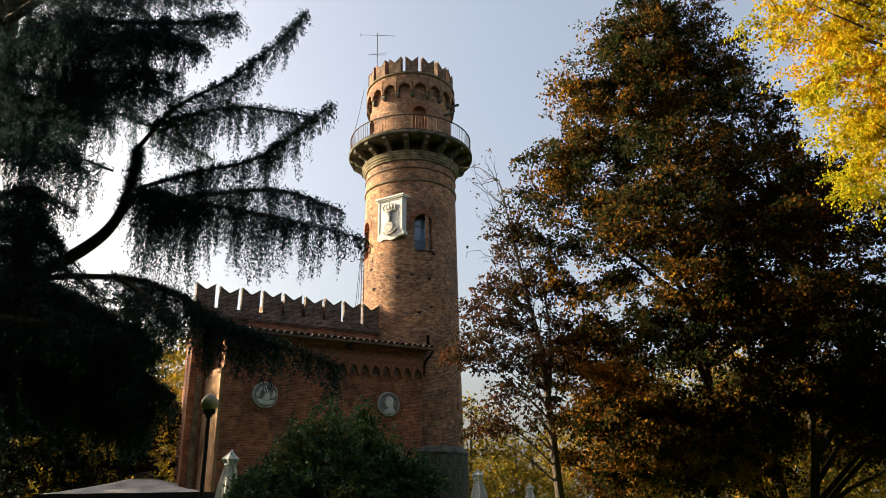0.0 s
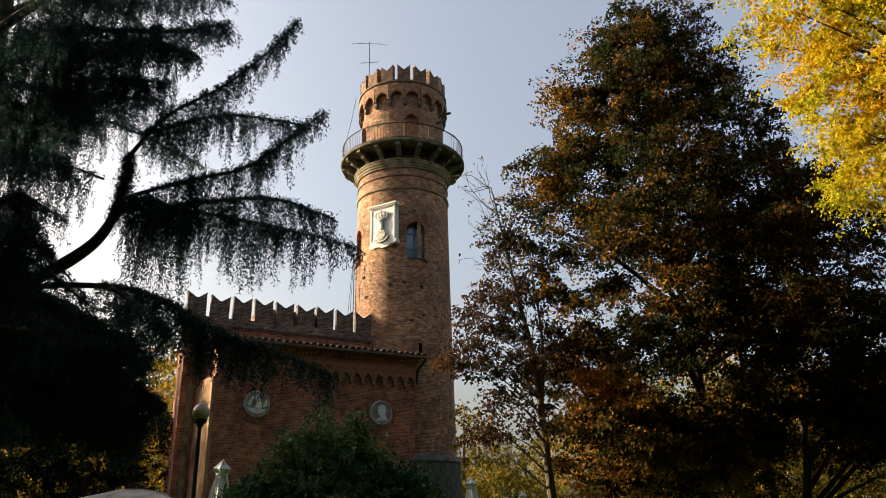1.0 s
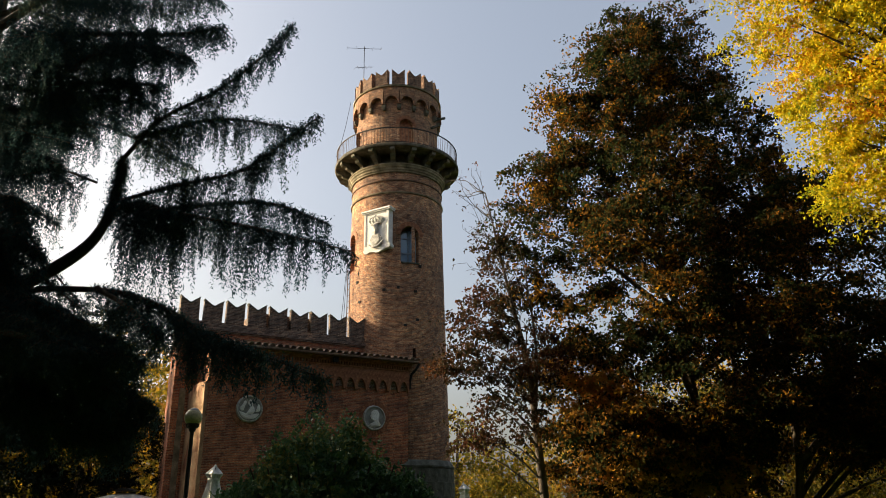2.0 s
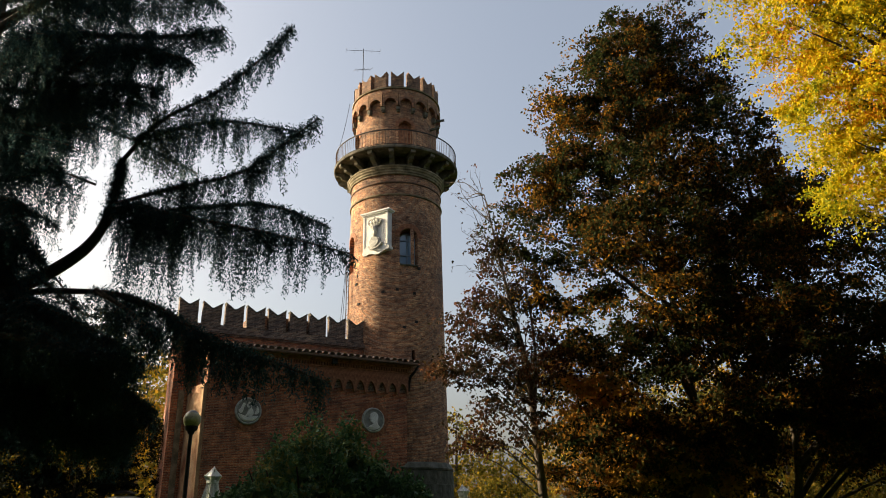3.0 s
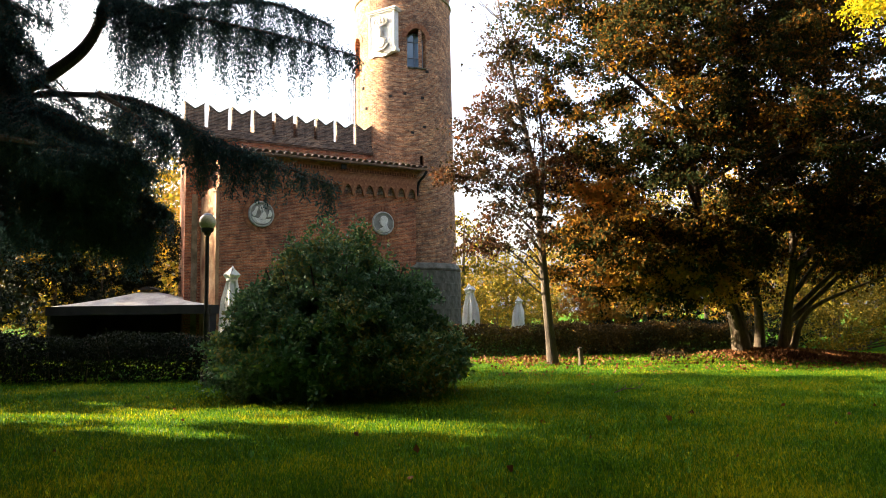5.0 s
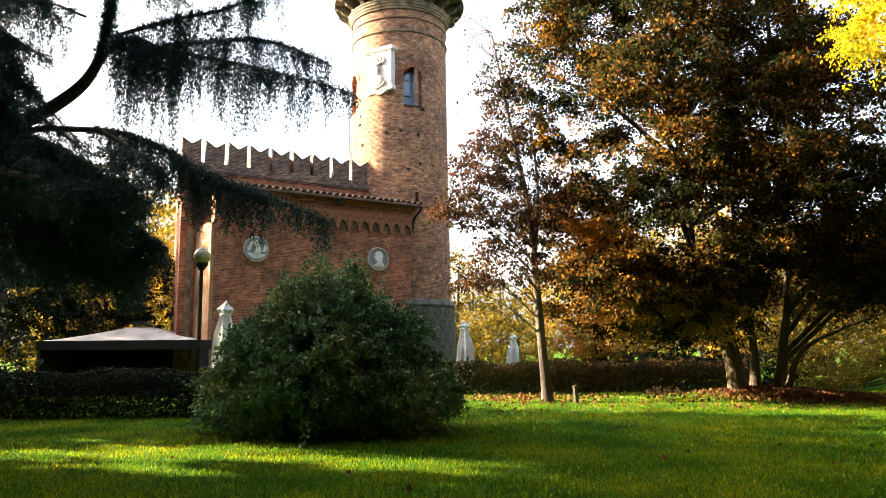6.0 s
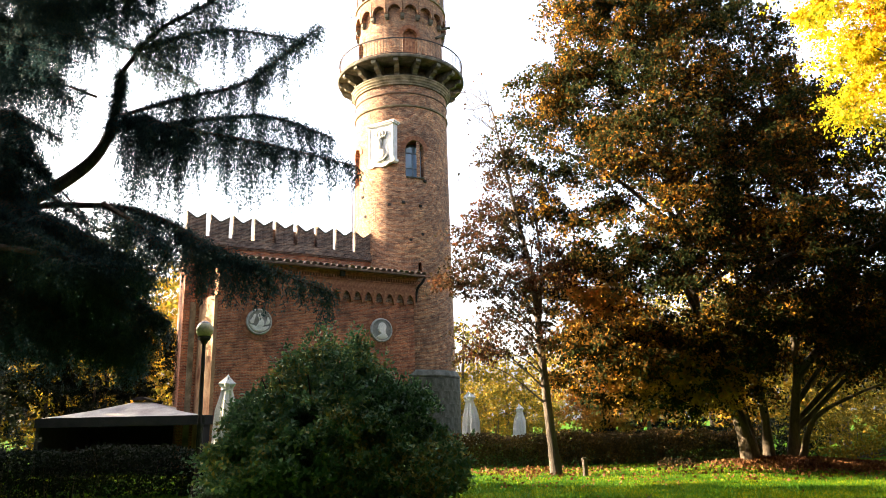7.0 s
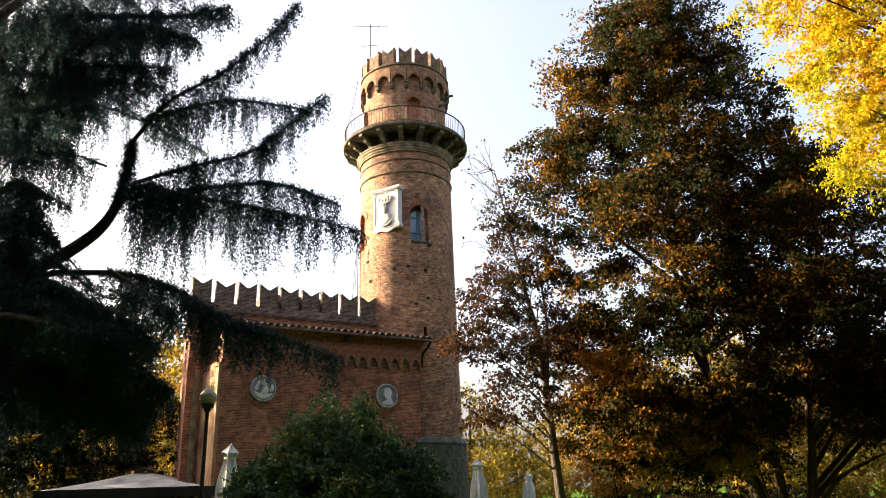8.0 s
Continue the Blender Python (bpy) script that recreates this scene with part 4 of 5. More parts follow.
    # low heavy boughs that curtain the ground beside the house
    for tx, ty, tz in ((-8.8, 13.2, 3.6), (-8.2, 14.2, 3.2), (-7.6, 12.9, 3.3), (-7.0, 13.8, 3.0), (-6.4, 13.0, 3.2), (-6.0, 14.0, 3.5), (-7.8, 13.4, 4.6), (-6.7, 13.2, 4.4)):
        limbs.append(([(base[0], base[1], tz + 2.2), (0.5 * (base[0] + tx), 0.5 * (base[1] + ty), tz + 1.7), (0.2 * base[0] + 0.8 * tx, 0.2 * base[1] + 0.8 * ty, tz + 0.7), (tx, ty, tz)], 0.06, 0.010, 0.3, 0.8, 1.15, 0.85))
    for tx, ty, tz in ((-5.7, 13.1, 3.1), (-5.35, 13.3, 2.9), (-5.1, 12.9, 3.2), (-4.85, 12.9, 3.5), (-5.5, 12.7, 3.9), (-5.2, 13.2, 4.3)):
        limbs.append(([(base[0], base[1], tz + 2.2), (0.5 * (base[0] + tx), 0.5 * (base[1] + ty), tz + 1.7), (0.2 * base[0] + 0.8 * tx, 0.2 * base[1] + 0.8 * ty, tz + 0.7), (tx, ty, tz)], 0.06, 0.010, 0.4, 0.42, 1.2, 1.1))
    # the side away from the lawn: unseen limbs, added also to shade the lawn
    for k in range(22):
        a, z, ln = rng.uniform(1.75, 4.3), 5.2 + 10.5 * k / 22, rng.uniform(3.2, 5.4)
        ex, ey = base[0] + ln * math.cos(a), base[1] + ln * math.sin(a)
        limbs.append(([(base[0], base[1], z), (0.5 * (base[0] + ex), 0.5 * (base[1] + ey), z + 0.5), (ex, ey, z - rng.uniform(0.1, 0.9))], 0.08, 0.012, 0.2, 1.2, 1.0, 0.45))
    for pts, r0, r1, start, reach, hang, dens in limbs:
        cedar_limb(tree, pts, r0, r1, rng, start, reach, hang, dens)
    return tree


cedar()


def crown_points(blobs, rng, clumps, per, size, flat=0.5, shell=0.45, rise=0.35, droop=0.22):
    """Leaf places in clumps, the clumps spread through rounded masses, denser outside. blobs: centre and half sizes."""
    vol = np.array([b[3] * b[4] * b[5] for b in blobs]) ** 0.75
    pick = rng.choice(len(blobs), clumps, p=vol / vol.sum())
    b = np.array(blobs)[pick]
    d = rng.normal(size=(clumps, 3))
    d /= np.linalg.norm(d, axis=1, keepdims=True)
    r = (shell ** 3 + (1 - shell ** 3) * rng.random((clumps, 1))) ** (1 / 3)
    c = b[:, :3] + d * r * b[:, 3:]
    s = size * rng.uniform(0.6, 1.5, (clumps, 1))
    # each clump is a few flat drooping sprays, with the leaves set along their twigs
    sprays = 7
    a = rng.uniform(0, 2 * math.pi, (clumps, sprays))
    way = np.stack([np.cos(a), np.sin(a), rng.normal(0.0, rise, (clumps, sprays))], -1)
    which = rng.integers(0, sprays, (clumps, per))
    t = rng.random((clumps, per, 1)) ** 0.8 * 1.7
    off = np.take_along_axis(way, which[..., None].repeat(3, -1), 1) * t * s[:, None]
    off[..., 2] -= droop * t[..., 0] ** 2 * s
    off += rng.normal(size=(clumps, per, 3)) * s[:, None] * 0.20 * np.array([1, 1, flat])
    return c, (c[:, None] + off).reshape(-1, 3)


def limbs_to(tree, root_line, targets, r0, rng, material, count, name="limb", lift=0.10):
    """Boughs from the trunk out to some of the clumps, with a few twigs each."""
    idx = rng.choice(len(targets), min(count, len(targets)), replace=False)
    for i in idx:
        t = Vector(targets[i])
        zs = [p.z for p in root_line]
        want = t.z - 0.55 * math.hypot(t.x - root_line[0].x, t.y - root_line[0].y)
        k = min(range(len(zs)), key=lambda j: abs(zs[j] - want))
        a = root_line[k]
        mid = a.lerp(t, 0.5) + Vector((0, 0, lift * (t - a).length))
        line = smooth_line([a, mid, t], 5)
        part(name, Geo().tube(line, [r0 * (1 - 0.9 * j / (len(line) - 1)) for j in range(len(line))], 6, False), material, tree, smooth=True)


def beech():
    tree = thing("beech", pose(0, 0, 0), "broad many-stemmed beech in brown and orange autumn leaf", "tree")
    rng = np.random.default_rng(3)
    stems = [
        ([(9.45, 22.3, 0.0), (9.2, 22.4, 1.6), (8.5, 22.4, 3.4), (8.2, 22.4, 6), (8.0, 22.5, 11), (8.3, 22.5, 19.5)], 0.30),
        ([(10.1, 22.6, 0.0), (10.15, 22.7, 1.8), (10.0, 22.8, 4), (9.8, 23, 8), (9.5, 23, 13)], 0.20),
        ([(10.75, 22.5, 0.0), (11.0, 22.5, 1.6), (11.3, 22.6, 3.2), (11.4, 22.8, 6), (11.6, 23, 11)], 0.22),
        ([(10.9, 22.3, 0.1), (11.3, 22.0, 1.4), (12.4, 21.6, 2.1), (14.5, 21.2, 2.9)], 0.13),
        ([(9.3, 22.2, 1.0), (8.7, 21.9, 2.2), (7.6, 21.4, 3.0), (6.2, 21.0, 3.5)], 0.11),
        ([(9.9, 22.9, 0.0), (9.75, 23.2, 2.0), (9.2, 23.6, 5)], 0.12),
    ]
    lines = []
    for pts, r in stems:
        line = smooth_line(pts, 6)
        lines.append(line)
        part("stem", Geo().tube(line, [0.8 * r * (1.35 - 0.35 * min(1, i / 4)) * (1 - 0.88 * i / (len(line) - 1)) for i in range(len(line))], 10), M_BARK_PALE, tree, smooth=True)
    blobs = [(7.8, 22.5, 17.2, 1.6, 1.8, 1.8), (7.6, 22.5, 15.4, 2.5, 2.4, 1.8), (6.3, 22, 14.6, 1.8, 2.2, 1.5), (6.1, 22, 12.2, 2.6, 3.0, 1.7), (9.4, 22.5, 13, 2.4, 3.2, 3.2),
             (6.2, 21.3, 9.6, 2.9, 3.2, 1.7), (9.0, 21.6, 9.0, 3.4, 3.6, 2.2), (12.2, 22, 9, 3.6, 4, 3.2), (7.0, 20.8, 6.9, 3.1, 3.0, 1.4), (10.5, 20.6, 6.6, 3.4, 3.0, 1.7),
             (13.8, 21.5, 6.2, 4, 4, 2.6), (7.3, 20.4, 4.7, 3.2, 2.4, 1.1), (6.0, 23.5, 3.6, 3.0, 1.6, 1.4), (12.5, 23.6, 4.0, 4.0, 1.8, 1.7), (15.5, 20.5, 3.6, 3.0, 2.5, 1.2), (8.6, 24.4, 3.4, 3.0, 1.2, 1.5),
             (6.0, 20.4, 3.6, 2.6, 1.8, 0.9), (13.2, 20.0, 4.6, 3.2, 2.0, 1.2), (16.0, 23.5, 4.5, 3.0, 2.0, 2.2), (4.8, 23.0, 5.4, 1.8, 1.6, 1.6), (4.4, 22.6, 11.0, 1.2, 1.2, 0.9), (3.7, 22.8, 9.6, 1.2, 1.1, 0.8), (4.9, 22.6, 13.0, 0.9, 1.0, 0.8), (3.3, 22.7, 8.2, 1.2, 1.1, 0.7), (5.6, 22.4, 15.4, 0.8, 0.9, 0.7),
             (2.9, 22.6, 10.6, 0.8, 0.8, 0.5), (3.4, 22.6, 11.6, 0.8, 0.8, 0.5), (4.0, 22.6, 12.4, 0.8, 0.8, 0.5), (4.3, 22.4, 7.0, 1.4, 1.2, 0.8), (5.2, 22.2, 8.3, 1.3, 1.2, 0.8), (10.4, 22.5, 15.4, 1.5, 1.8, 1.3), (11.2, 22.5, 12.6, 1.6, 1.8, 1.4),
             (9.0, 22.5, 17.4, 1.2, 1.4, 1.3), (9.9, 22.5, 16.6, 1.0, 1.2, 1.1), (8.4, 22.5, 19.0, 0.9, 1.0, 1.0), (6.4, 22.4, 17.6, 0.8, 0.9, 0.9), (12.0, 22.5, 11.0, 1.8, 1.8, 1.5),
             (4.0, 22.4, 12.6, 1.0, 0.9, 0.7), (4.4, 22.4, 14.3, 1.0, 0.9, 0.7), (5.2, 22.4, 15.5, 1.0, 0.9, 0.7), (6.6, 22.4, 17.4, 0.9, 0.9, 0.8), (7.4, 22.4, 18.7, 0.9, 0.9, 0.8),
             (8.8, 22.4, 19.7, 1.2, 1.1, 0.9), (9.7, 22.4, 18.4, 1.0, 1.0, 0.9), (10.3, 22.4, 16.6, 1.1, 1.0, 1.0),
             (7.5, 20.3, 3.3, 1.8, 1.2, 0.9), (9.4, 20.2, 4.3, 2.0, 1.2, 0.9), (12.0, 20.0, 3.9, 2.0, 1.2, 0.9), (14.6, 20.0, 3.0, 2.2, 1.3, 0.9), (16.5, 20.5, 2.4, 1.8, 1.3, 0.8), (5.6, 21.0, 2.6, 1.2, 1.0, 0.6),
             (6.2, 21.2, 2.4, 1.6, 1.0, 0.8), (7.8, 21.0, 2.3, 1.5, 1.0, 0.7), (8.5, 21.4, 3.3, 1.4, 1.0, 0.9)]
    c, pts = crown_points(blobs, rng, 1130, 310, 0.46, 0.6, 0.15, 0.36, 0.25)
    limbs_to(tree, lines[0], c[c[:, 2] > 6.5], 0.10, rng, M_BARK, 34)
    limbs_to(tree, lines[2], c[(c[:, 0] > 9) & (c[:, 2] > 4.5)], 0.09, rng, M_BARK, 16)
    ob = part("crown", leaf_mesh("crown", M_BEECH, pts, 0.125, 0.075, rng, aim=(0, 0, -0.35)), None, tree, "brown, green and orange leaves")
    tagged(ob, kind="stuff")
    # sunlit beech leaves low at the left, their light painted as brighter orange
    low = [(6.4, 21.3, 3.1, 1.7, 1.2, 0.9), (5.4, 21.6, 4.4, 1.3, 1.0, 0.8), (7.6, 20.9, 2.6, 1.2, 0.9, 0.6), (4.9, 21.8, 5.6, 0.9, 0.8, 0.7)]
    c, pts = crown_points(low, rng, 170, 170, 0.42, 0.5, 0.2)
    ob = part("low_bough", leaf_mesh("low_bough", M_ORANGE, pts, 0.12, 0.078, rng, aim=(0, 0, -0.35)), None, tree, "low bough leaves in a sunlit orange colour")
    tagged(ob, kind="stuff")
    return tree


beech()


def slender_tree():
    tree = thing("young_tree", pose(0, 0, 0), "slender leaning tree with sparse dark red leaves", "tree")
    rng = np.random.default_rng(8)
    line = smooth_line([(3.5, 21.9, -0.1), (3.36, 21.9, 1.6), (3.22, 21.9, 3.8), (3.09, 21.9, 5.8), (2.7, 21.9, 7.8), (2.43, 21.9, 9.3), (2.0, 21.9, 11.7)], 5)
    part("trunk", Geo().tube(line, [0.16 * (1.25 - 0.25 * min(1, i / 3)) * (1 - 0.9 * i / (len(line) - 1)) for i in range(len(line))], 9), M_BARK, tree, smooth=True)
    second = smooth_line([(3.2, 21.9, 4.4), (3.35, 21.8, 6.2), (3.2, 21.7, 8.2), (3.0, 21.6, 9.6)], 5)
    part("stem", Geo().tube(second, [0.07 * (1 - 0.85 * i / (len(second) - 1)) for i in range(len(second))], 7), M_BARK, tree, smooth=True)
    blobs = [(2.3, 21.8, 8.6, 1.1, 1.1, 0.9), (2.0, 21.6, 7.0, 1.4, 1.4, 0.8), (1.7, 21.4, 5.7, 1.5, 1.3, 0.7), (2.3, 21.4, 4.2, 1.5, 1.3, 0.7), (3.6, 21.6, 6.2, 0.9, 1.2, 1.2), (1.3, 21.4, 3.6, 0.8, 0.8, 0.4), (1.0, 21.5, 7.6, 0.8, 0.8, 0.6), (0.8, 21.4, 6.3, 0.7, 0.8, 0.5), (2.0, 21.6, 9.7, 0.7, 0.8, 0.6)]
    c, pts = crown_points(blobs, rng, 170, 70, 0.30, 0.6, 0.1)
    limbs_to(tree, line, c, 0.03, rng, M_BARK, 46)
    bare, pr = [], random.Random(4)
    for k in range(34):
        p = line[pr.randrange(17, len(line))].copy()
        d = Vector((pr.uniform(-1.0, 0.35), pr.uniform(-0.5, 0.5), pr.uniform(0.1, 0.9))).normalized()
        tw, step = [p], pr.uniform(0.16, 0.34)
        for i in range(6):
            d = (d + Vector((pr.gauss(0, 0.22), pr.gauss(0, 0.22), pr.gauss(0.03, 0.2)))).normalized()
            p = p + d * step
            tw.append(p)
            if i > 1:
                e = (d + Vector((pr.gauss(0, 0.6), pr.gauss(0, 0.6), pr.gauss(0.1, 0.5)))).normalized()
                part("bare_twig", Geo().tube([p, p + e * step * 0.8, p + e * step * 1.4 + Vector((0, 0, -0.04))], [0.006, 0.005, 0.003], 4, False), M_BARK, tree)
                bare.append(tuple(p + e * step * 1.3))
        part("bare_twig", Geo().tube(tw, [0.016 - 0.0018 * i for i in range(7)], 5, False), M_BARK, tree)
    bare = np.array(bare)
    loose = bare[rng.choice(len(bare), 90)] + rng.normal(size=(90, 3)) * 0.08
    ob = part("crown", leaf_mesh("crown", M_THIN, np.vstack([pts, loose]), 0.12, 0.07, rng, aim=(0, 0, -0.5)), None, tree, "sparse dark red leaves")
    tagged(ob, kind="stuff")


slender_tree()


def yellow_tree():
    tree = thing("yellow_tree", pose(0, 0, 0), "tree in bright yellow and orange autumn leaf", "tree")
    rng = np.random.default_rng(21)
    line = smooth_line([(14.2, 14.6, -0.1), (14.0, 14.5, 4), (13.2, 14.3, 8), (12.2, 14.2, 12), (11.6, 14, 16)], 5)
    part("trunk", Geo().tube(line, [0.36 * (1 - 0.8 * i / (len(line) - 1)) for i in range(len(line))], 10), M_BARK, tree, smooth=True)
    blobs = [(9.2, 14, 12.5, 1.8, 2.2, 1.7), (9.6, 14, 10.2, 1.6, 2.2, 1.3), (10.3, 13.8, 8.7, 1.7, 2.0, 1.2), (11.4, 14, 11, 2.6, 2.6, 3.4), (10.6, 14.2, 14.2, 2.8, 2.6, 2.0)]
    c, pts = crown_points(blobs, rng, 300, 330, 0.34, 0.6, 0.25)
    limbs_to(tree, line, c, 0.09, rng, M_BARK, 60)
    ob = part("crown", leaf_mesh("crown", M_YELLOW, pts, 0.085, 0.052, rng, aim=(0, 0, -0.5)), None, tree, "yellow and orange leaves")
    tagged(ob, kind="stuff")


yellow_tree()


def bush():
    b = thing("bush", pose(-2.0, 14.7, 0), "large rounded dense dark green bush on the lawn", "bush")
    rng = np.random.default_rng(5)
    g = Geo()
    for k in range(14):
        a = 2 * math.pi * k / 14
        g.tube(smooth_line([(0.25 * math.cos(a), 0.25 * math.sin(a), 0), (0.9 * math.cos(a), 0.9 * math.sin(a), 1.2), (1.5 * math.cos(a), 1.4 * math.sin(a), 2.5)], 3), [0.05, 0.045, 0.04, 0.035, 0.03, 0.02, 0.012], 5)
    tagged(part("stem_growth", g, M_BARK, b), kind="stuff")
    blobs = [(0, 0, 0.95, 2.75, 2.4, 1.05), (-0.15, 0, 1.75, 2.05, 2.0, 1.05), (-0.2, 0, 2.5, 1.25, 1.3, 0.9), (0.3, 0, 3.15, 0.45, 0.5, 0.5), (-0.65, 0, 2.95, 0.5, 0.5, 0.45),
             (1.5, -0.6, 0.9, 1.3, 1.5, 0.9), (-1.7, -0.5, 0.8, 1.1, 1.5, 0.85), (0.1, -1.4, 1.2, 1.5, 1.0, 1.1)]
    blobs += [(1.15, -0.2, 1.9, 1.05, 1.2, 0.8), (-1.25, -0.2, 1.75, 1.0, 1.2, 0.8), (0.35, -0.4, 2.3, 1.0, 1.1, 0.75)]
    blobs = [tuple(0.91 * q for q in b_) for b_ in blobs]
    c, pts = crown_points(blobs, rng, 1500, 72, 0.15, 0.9, 0.85)
    pts = pts[pts[:, 2] > 0.03]
    shoots = []
    for k in range(40):
        x, y = rng.normal(0, 0.9), rng.normal(0, 0.8)
        z0 = 2.9 - 0.42 * (x * x + y * y)
        for i in range(34):
            t = rng.random()
            shoots.append((x + rng.normal(0, 0.05), y + rng.normal(0, 0.05), z0 + 0.75 * t))
    ob = part("foliage", leaf_mesh("foliage", M_BUSH, np.vstack([pts, shoots]), 0.095, 0.054, rng, aim=(0, 0, 0.25)), None, b, "glossy dark green leaves")
    tagged(ob, kind="stuff")


bush()


def hedge(name, a, b, width, height, seed, label, material):
    rng = np.random.default_rng(seed)
    a, b = np.array(a, float), np.array(b, float)
    ln = np.linalg.norm(b - a)
    u = (b - a) / ln
    v = np.array([-u[1], u[0]])
    n = int(ln * 2600)
    s, w = rng.random(n) * ln, (rng.random(n) - 0.5) * width
    top = height + 0.06 * np.sin(s * 1.7) + 0.05 * np.sin(s * 4.1 + 1)
    z = top * rng.random(n) ** 0.8
    xy = a + u * s[:, None] + v * w[:, None]
    h = thing(name, pose(0, 0, 0), label, "hedge")
    ob = part("foliage", leaf_mesh("foliage", material, np.column_stack([xy, z]), 0.085, 0.05, rng), None, h)
    tagged(ob, kind="stuff")
    g = Geo()
    for k in range(int(ln * 5)):
        p = a + u * rng.random() * ln + v * (rng.random() - 0.5) * width * 0.7
        g.tube([(p[0], p[1], -0.05), (p[0] + rng.normal(0, 0.08), p[1] + rng.normal(0, 0.08), height * rng.uniform(0.6, 1.0))], [0.018, 0.006], 4)
    tagged(part("stem_growth", g, M_BARK_PALE, h), kind="stuff")


hedge("hedge", (0.2, 26.9), (11.5, 26.6), 0.9, 1.12, 31, "low clipped hedge with brown and green leaves", M_BROWN_HEDGE)
# the next two hedges carry their deep shade in the leaf colour
hedge("hedge", (-16.0, 18.6), (-5.2, 18.4), 1.1, 1.15, 32, "dark clipped hedge in deep shade", M_YEW_SHADED)
hedge("hedge", (-22.0, 21.5), (-14.2, 21.0), 1.3, 2.1, 33, "tall dark hedge in deep shade", M_YEW_SHADED)


def woods():
    """The trees all round: seen ones behind the house and beside it, unseen ones added at both sides and behind the
    viewer to cut the light.
    """
    rng = np.random.default_rng(77)
    blobs, g = [], Geo()

    def stand(x, y, h):
        w = 0.27 * h
        blobs.extend([(x, y, h * 0.66, w, w, h * 0.34), (x + rng.normal(0, 1.0), y + rng.normal(0, 1.0), h * 0.33, w * 1.05, w, h * 0.27)])
        g.tube([(x, y, -0.2), (x + rng.normal(0, 0.3), y, h * 0.9)], [0.2, 0.03], 6)

    for k in range(60):
        x = -62 + 124 * (k + rng.random()) / 60
        y = 46 + rng.uniform(0, 20) + 0.004 * x * x
        stand(x, y, rng.uniform(6, 8.5) if -7 < x < 9 else rng.uniform(9, 14))
    for k in range(26):
        stand(12 + 2.2 * k * 0.8 + rng.normal(0, 1), 33 + rng.uniform(0, 8) - 0.3 * k, rng.uniform(4, 9))
    for x, y, h in ((-19, 36, 10), (-28, 27, 11), (-25, 38, 12), (-33, 35, 13), (-36, 27, 14), (-17, 40, 11), (-14, 44, 11),
                    (-24, 4, 16), (-22, -2, 17)):
        stand(x, y, h)
    c, pts = crown_points(blobs, rng, 6200, 60, 0.75, 0.7, 0.45)
    pts = pts[pts[:, 2] > 0.05]
    ob = part("far_woods", leaf_mesh("far_woods", M_WOODS, pts, 0.25, 0.17, rng), None)
    tagged(ob, "autumn trees standing round the park lawn", "trees", kind="stuff")
    blobs.clear()
    # ring of unseen trees behind the viewer, added to cut the sky light
    for k in range(40):
        a = math.pi * (0.97 + 1.06 * k / 39)
        d = rng.uniform(13, 24)
        stand(d * math.cos(a), d * math.sin(a) * 0.9, rng.uniform(21, 30))
    # unseen stands at both sides, placed to shape sun and sky on the lawn
    for x, y, h in ((-27, 11.1, 17), (-31, 5.5, 18), (-33, 11.2, 19), (-23, 8.8, 15), (-25, 10.4, 13), (-20.5, 8.4, 11), (-18.5, 9.6, 8), (-22, 10.6, 12), (-26, 11.2, 12), (-19.5, 11.0, 7), (-20.5, 22.0, 13), (-24.5, 22.2, 15), (-19.5, 20.6, 9), (-27, 35.5, 14), (-22, 34.5, 12), (21, 2, 22), (24, 9, 22), (27, 16, 21), (20, -5, 23), (31, 22, 20), (17, -2, 20), (-17, -4, 21), (-19, 2, 18)):
        stand(x, y, h)
    # high boughs added out of view over the near lawn, to cut its sky light
    for x, y, z in ((-9, -3, 17), (-2, -5, 16), (5, -3, 17), (-6, 2, 18), (1, 2, 17.5), (8, 2, 18), (-11, 4, 18.5), (12, -1, 17)):
        blobs.append((x, y, z, 4.2, 3.6, 2.2))
    for x, y, z in ((-14, 9, 19), (-8, 7, 19.5), (-3, 6, 19), (3, 6, 19), (8, 7, 20), (13, 6, 18), (16, 10, 19), (5, -9, 20), (-5, -10, 20), (0, -14, 21), (12, -8, 20), (-13, -7, 20), (-16, 3, 18), (17, 3, 18)):
        blobs.append((x, y, z, 4.2, 3.4, 2.0))
    # two high unseen crowns that keep the sun off the lawn's right part
    blobs += [(-20, 15.6, 10.8, 3.0, 2.4, 1.9), (-23, 17.0, 12.4, 3.0, 2.4, 1.9)]
    c, pts = crown_points(blobs, rng, 7600, 60, 1.1, 0.7, 0.4)
    pts = pts[pts[:, 2] > 0.05]
    ob = part("unseen_shade_trees", leaf_mesh("unseen_shade_trees", M_HEDGE, pts, 0.75, 0.5, rng), None)
    tagged(ob, "unseen tall dark trees added to close and shade the lawn", "trees", kind="stuff")
    tagged(part("far_trunks", g, M_BARK), "trunks of the seen and added trees round the lawn", "trees", kind="stuff")


woods()


def shrub(pos, blobs, n, per, material, seed, label, leaf_len=0.11):
    rng = np.random.default_rng(seed)
    b = thing("shrub", pose(*pos), label, "shrub")
    g = Geo()
    for k in range(9):
        t = blobs[k % len(blobs)]
        g.tube([(rng.normal(0, 0.2), rng.normal(0, 0.2), -0.05), (t[0] + rng.normal(0, 0.3), t[1], t[2])], [0.03, 0.01], 5)
    tagged(part("stem_growth", g, M_BARK, b), kind="stuff")
    c, pts = crown_points(blobs, rng, n, per, 0.22, 0.7, 0.4)
    tagged(part("foliage", leaf_mesh("foliage", material, pts, leaf_len, leaf_len * 0.6, rng), None, b), kind="stuff")


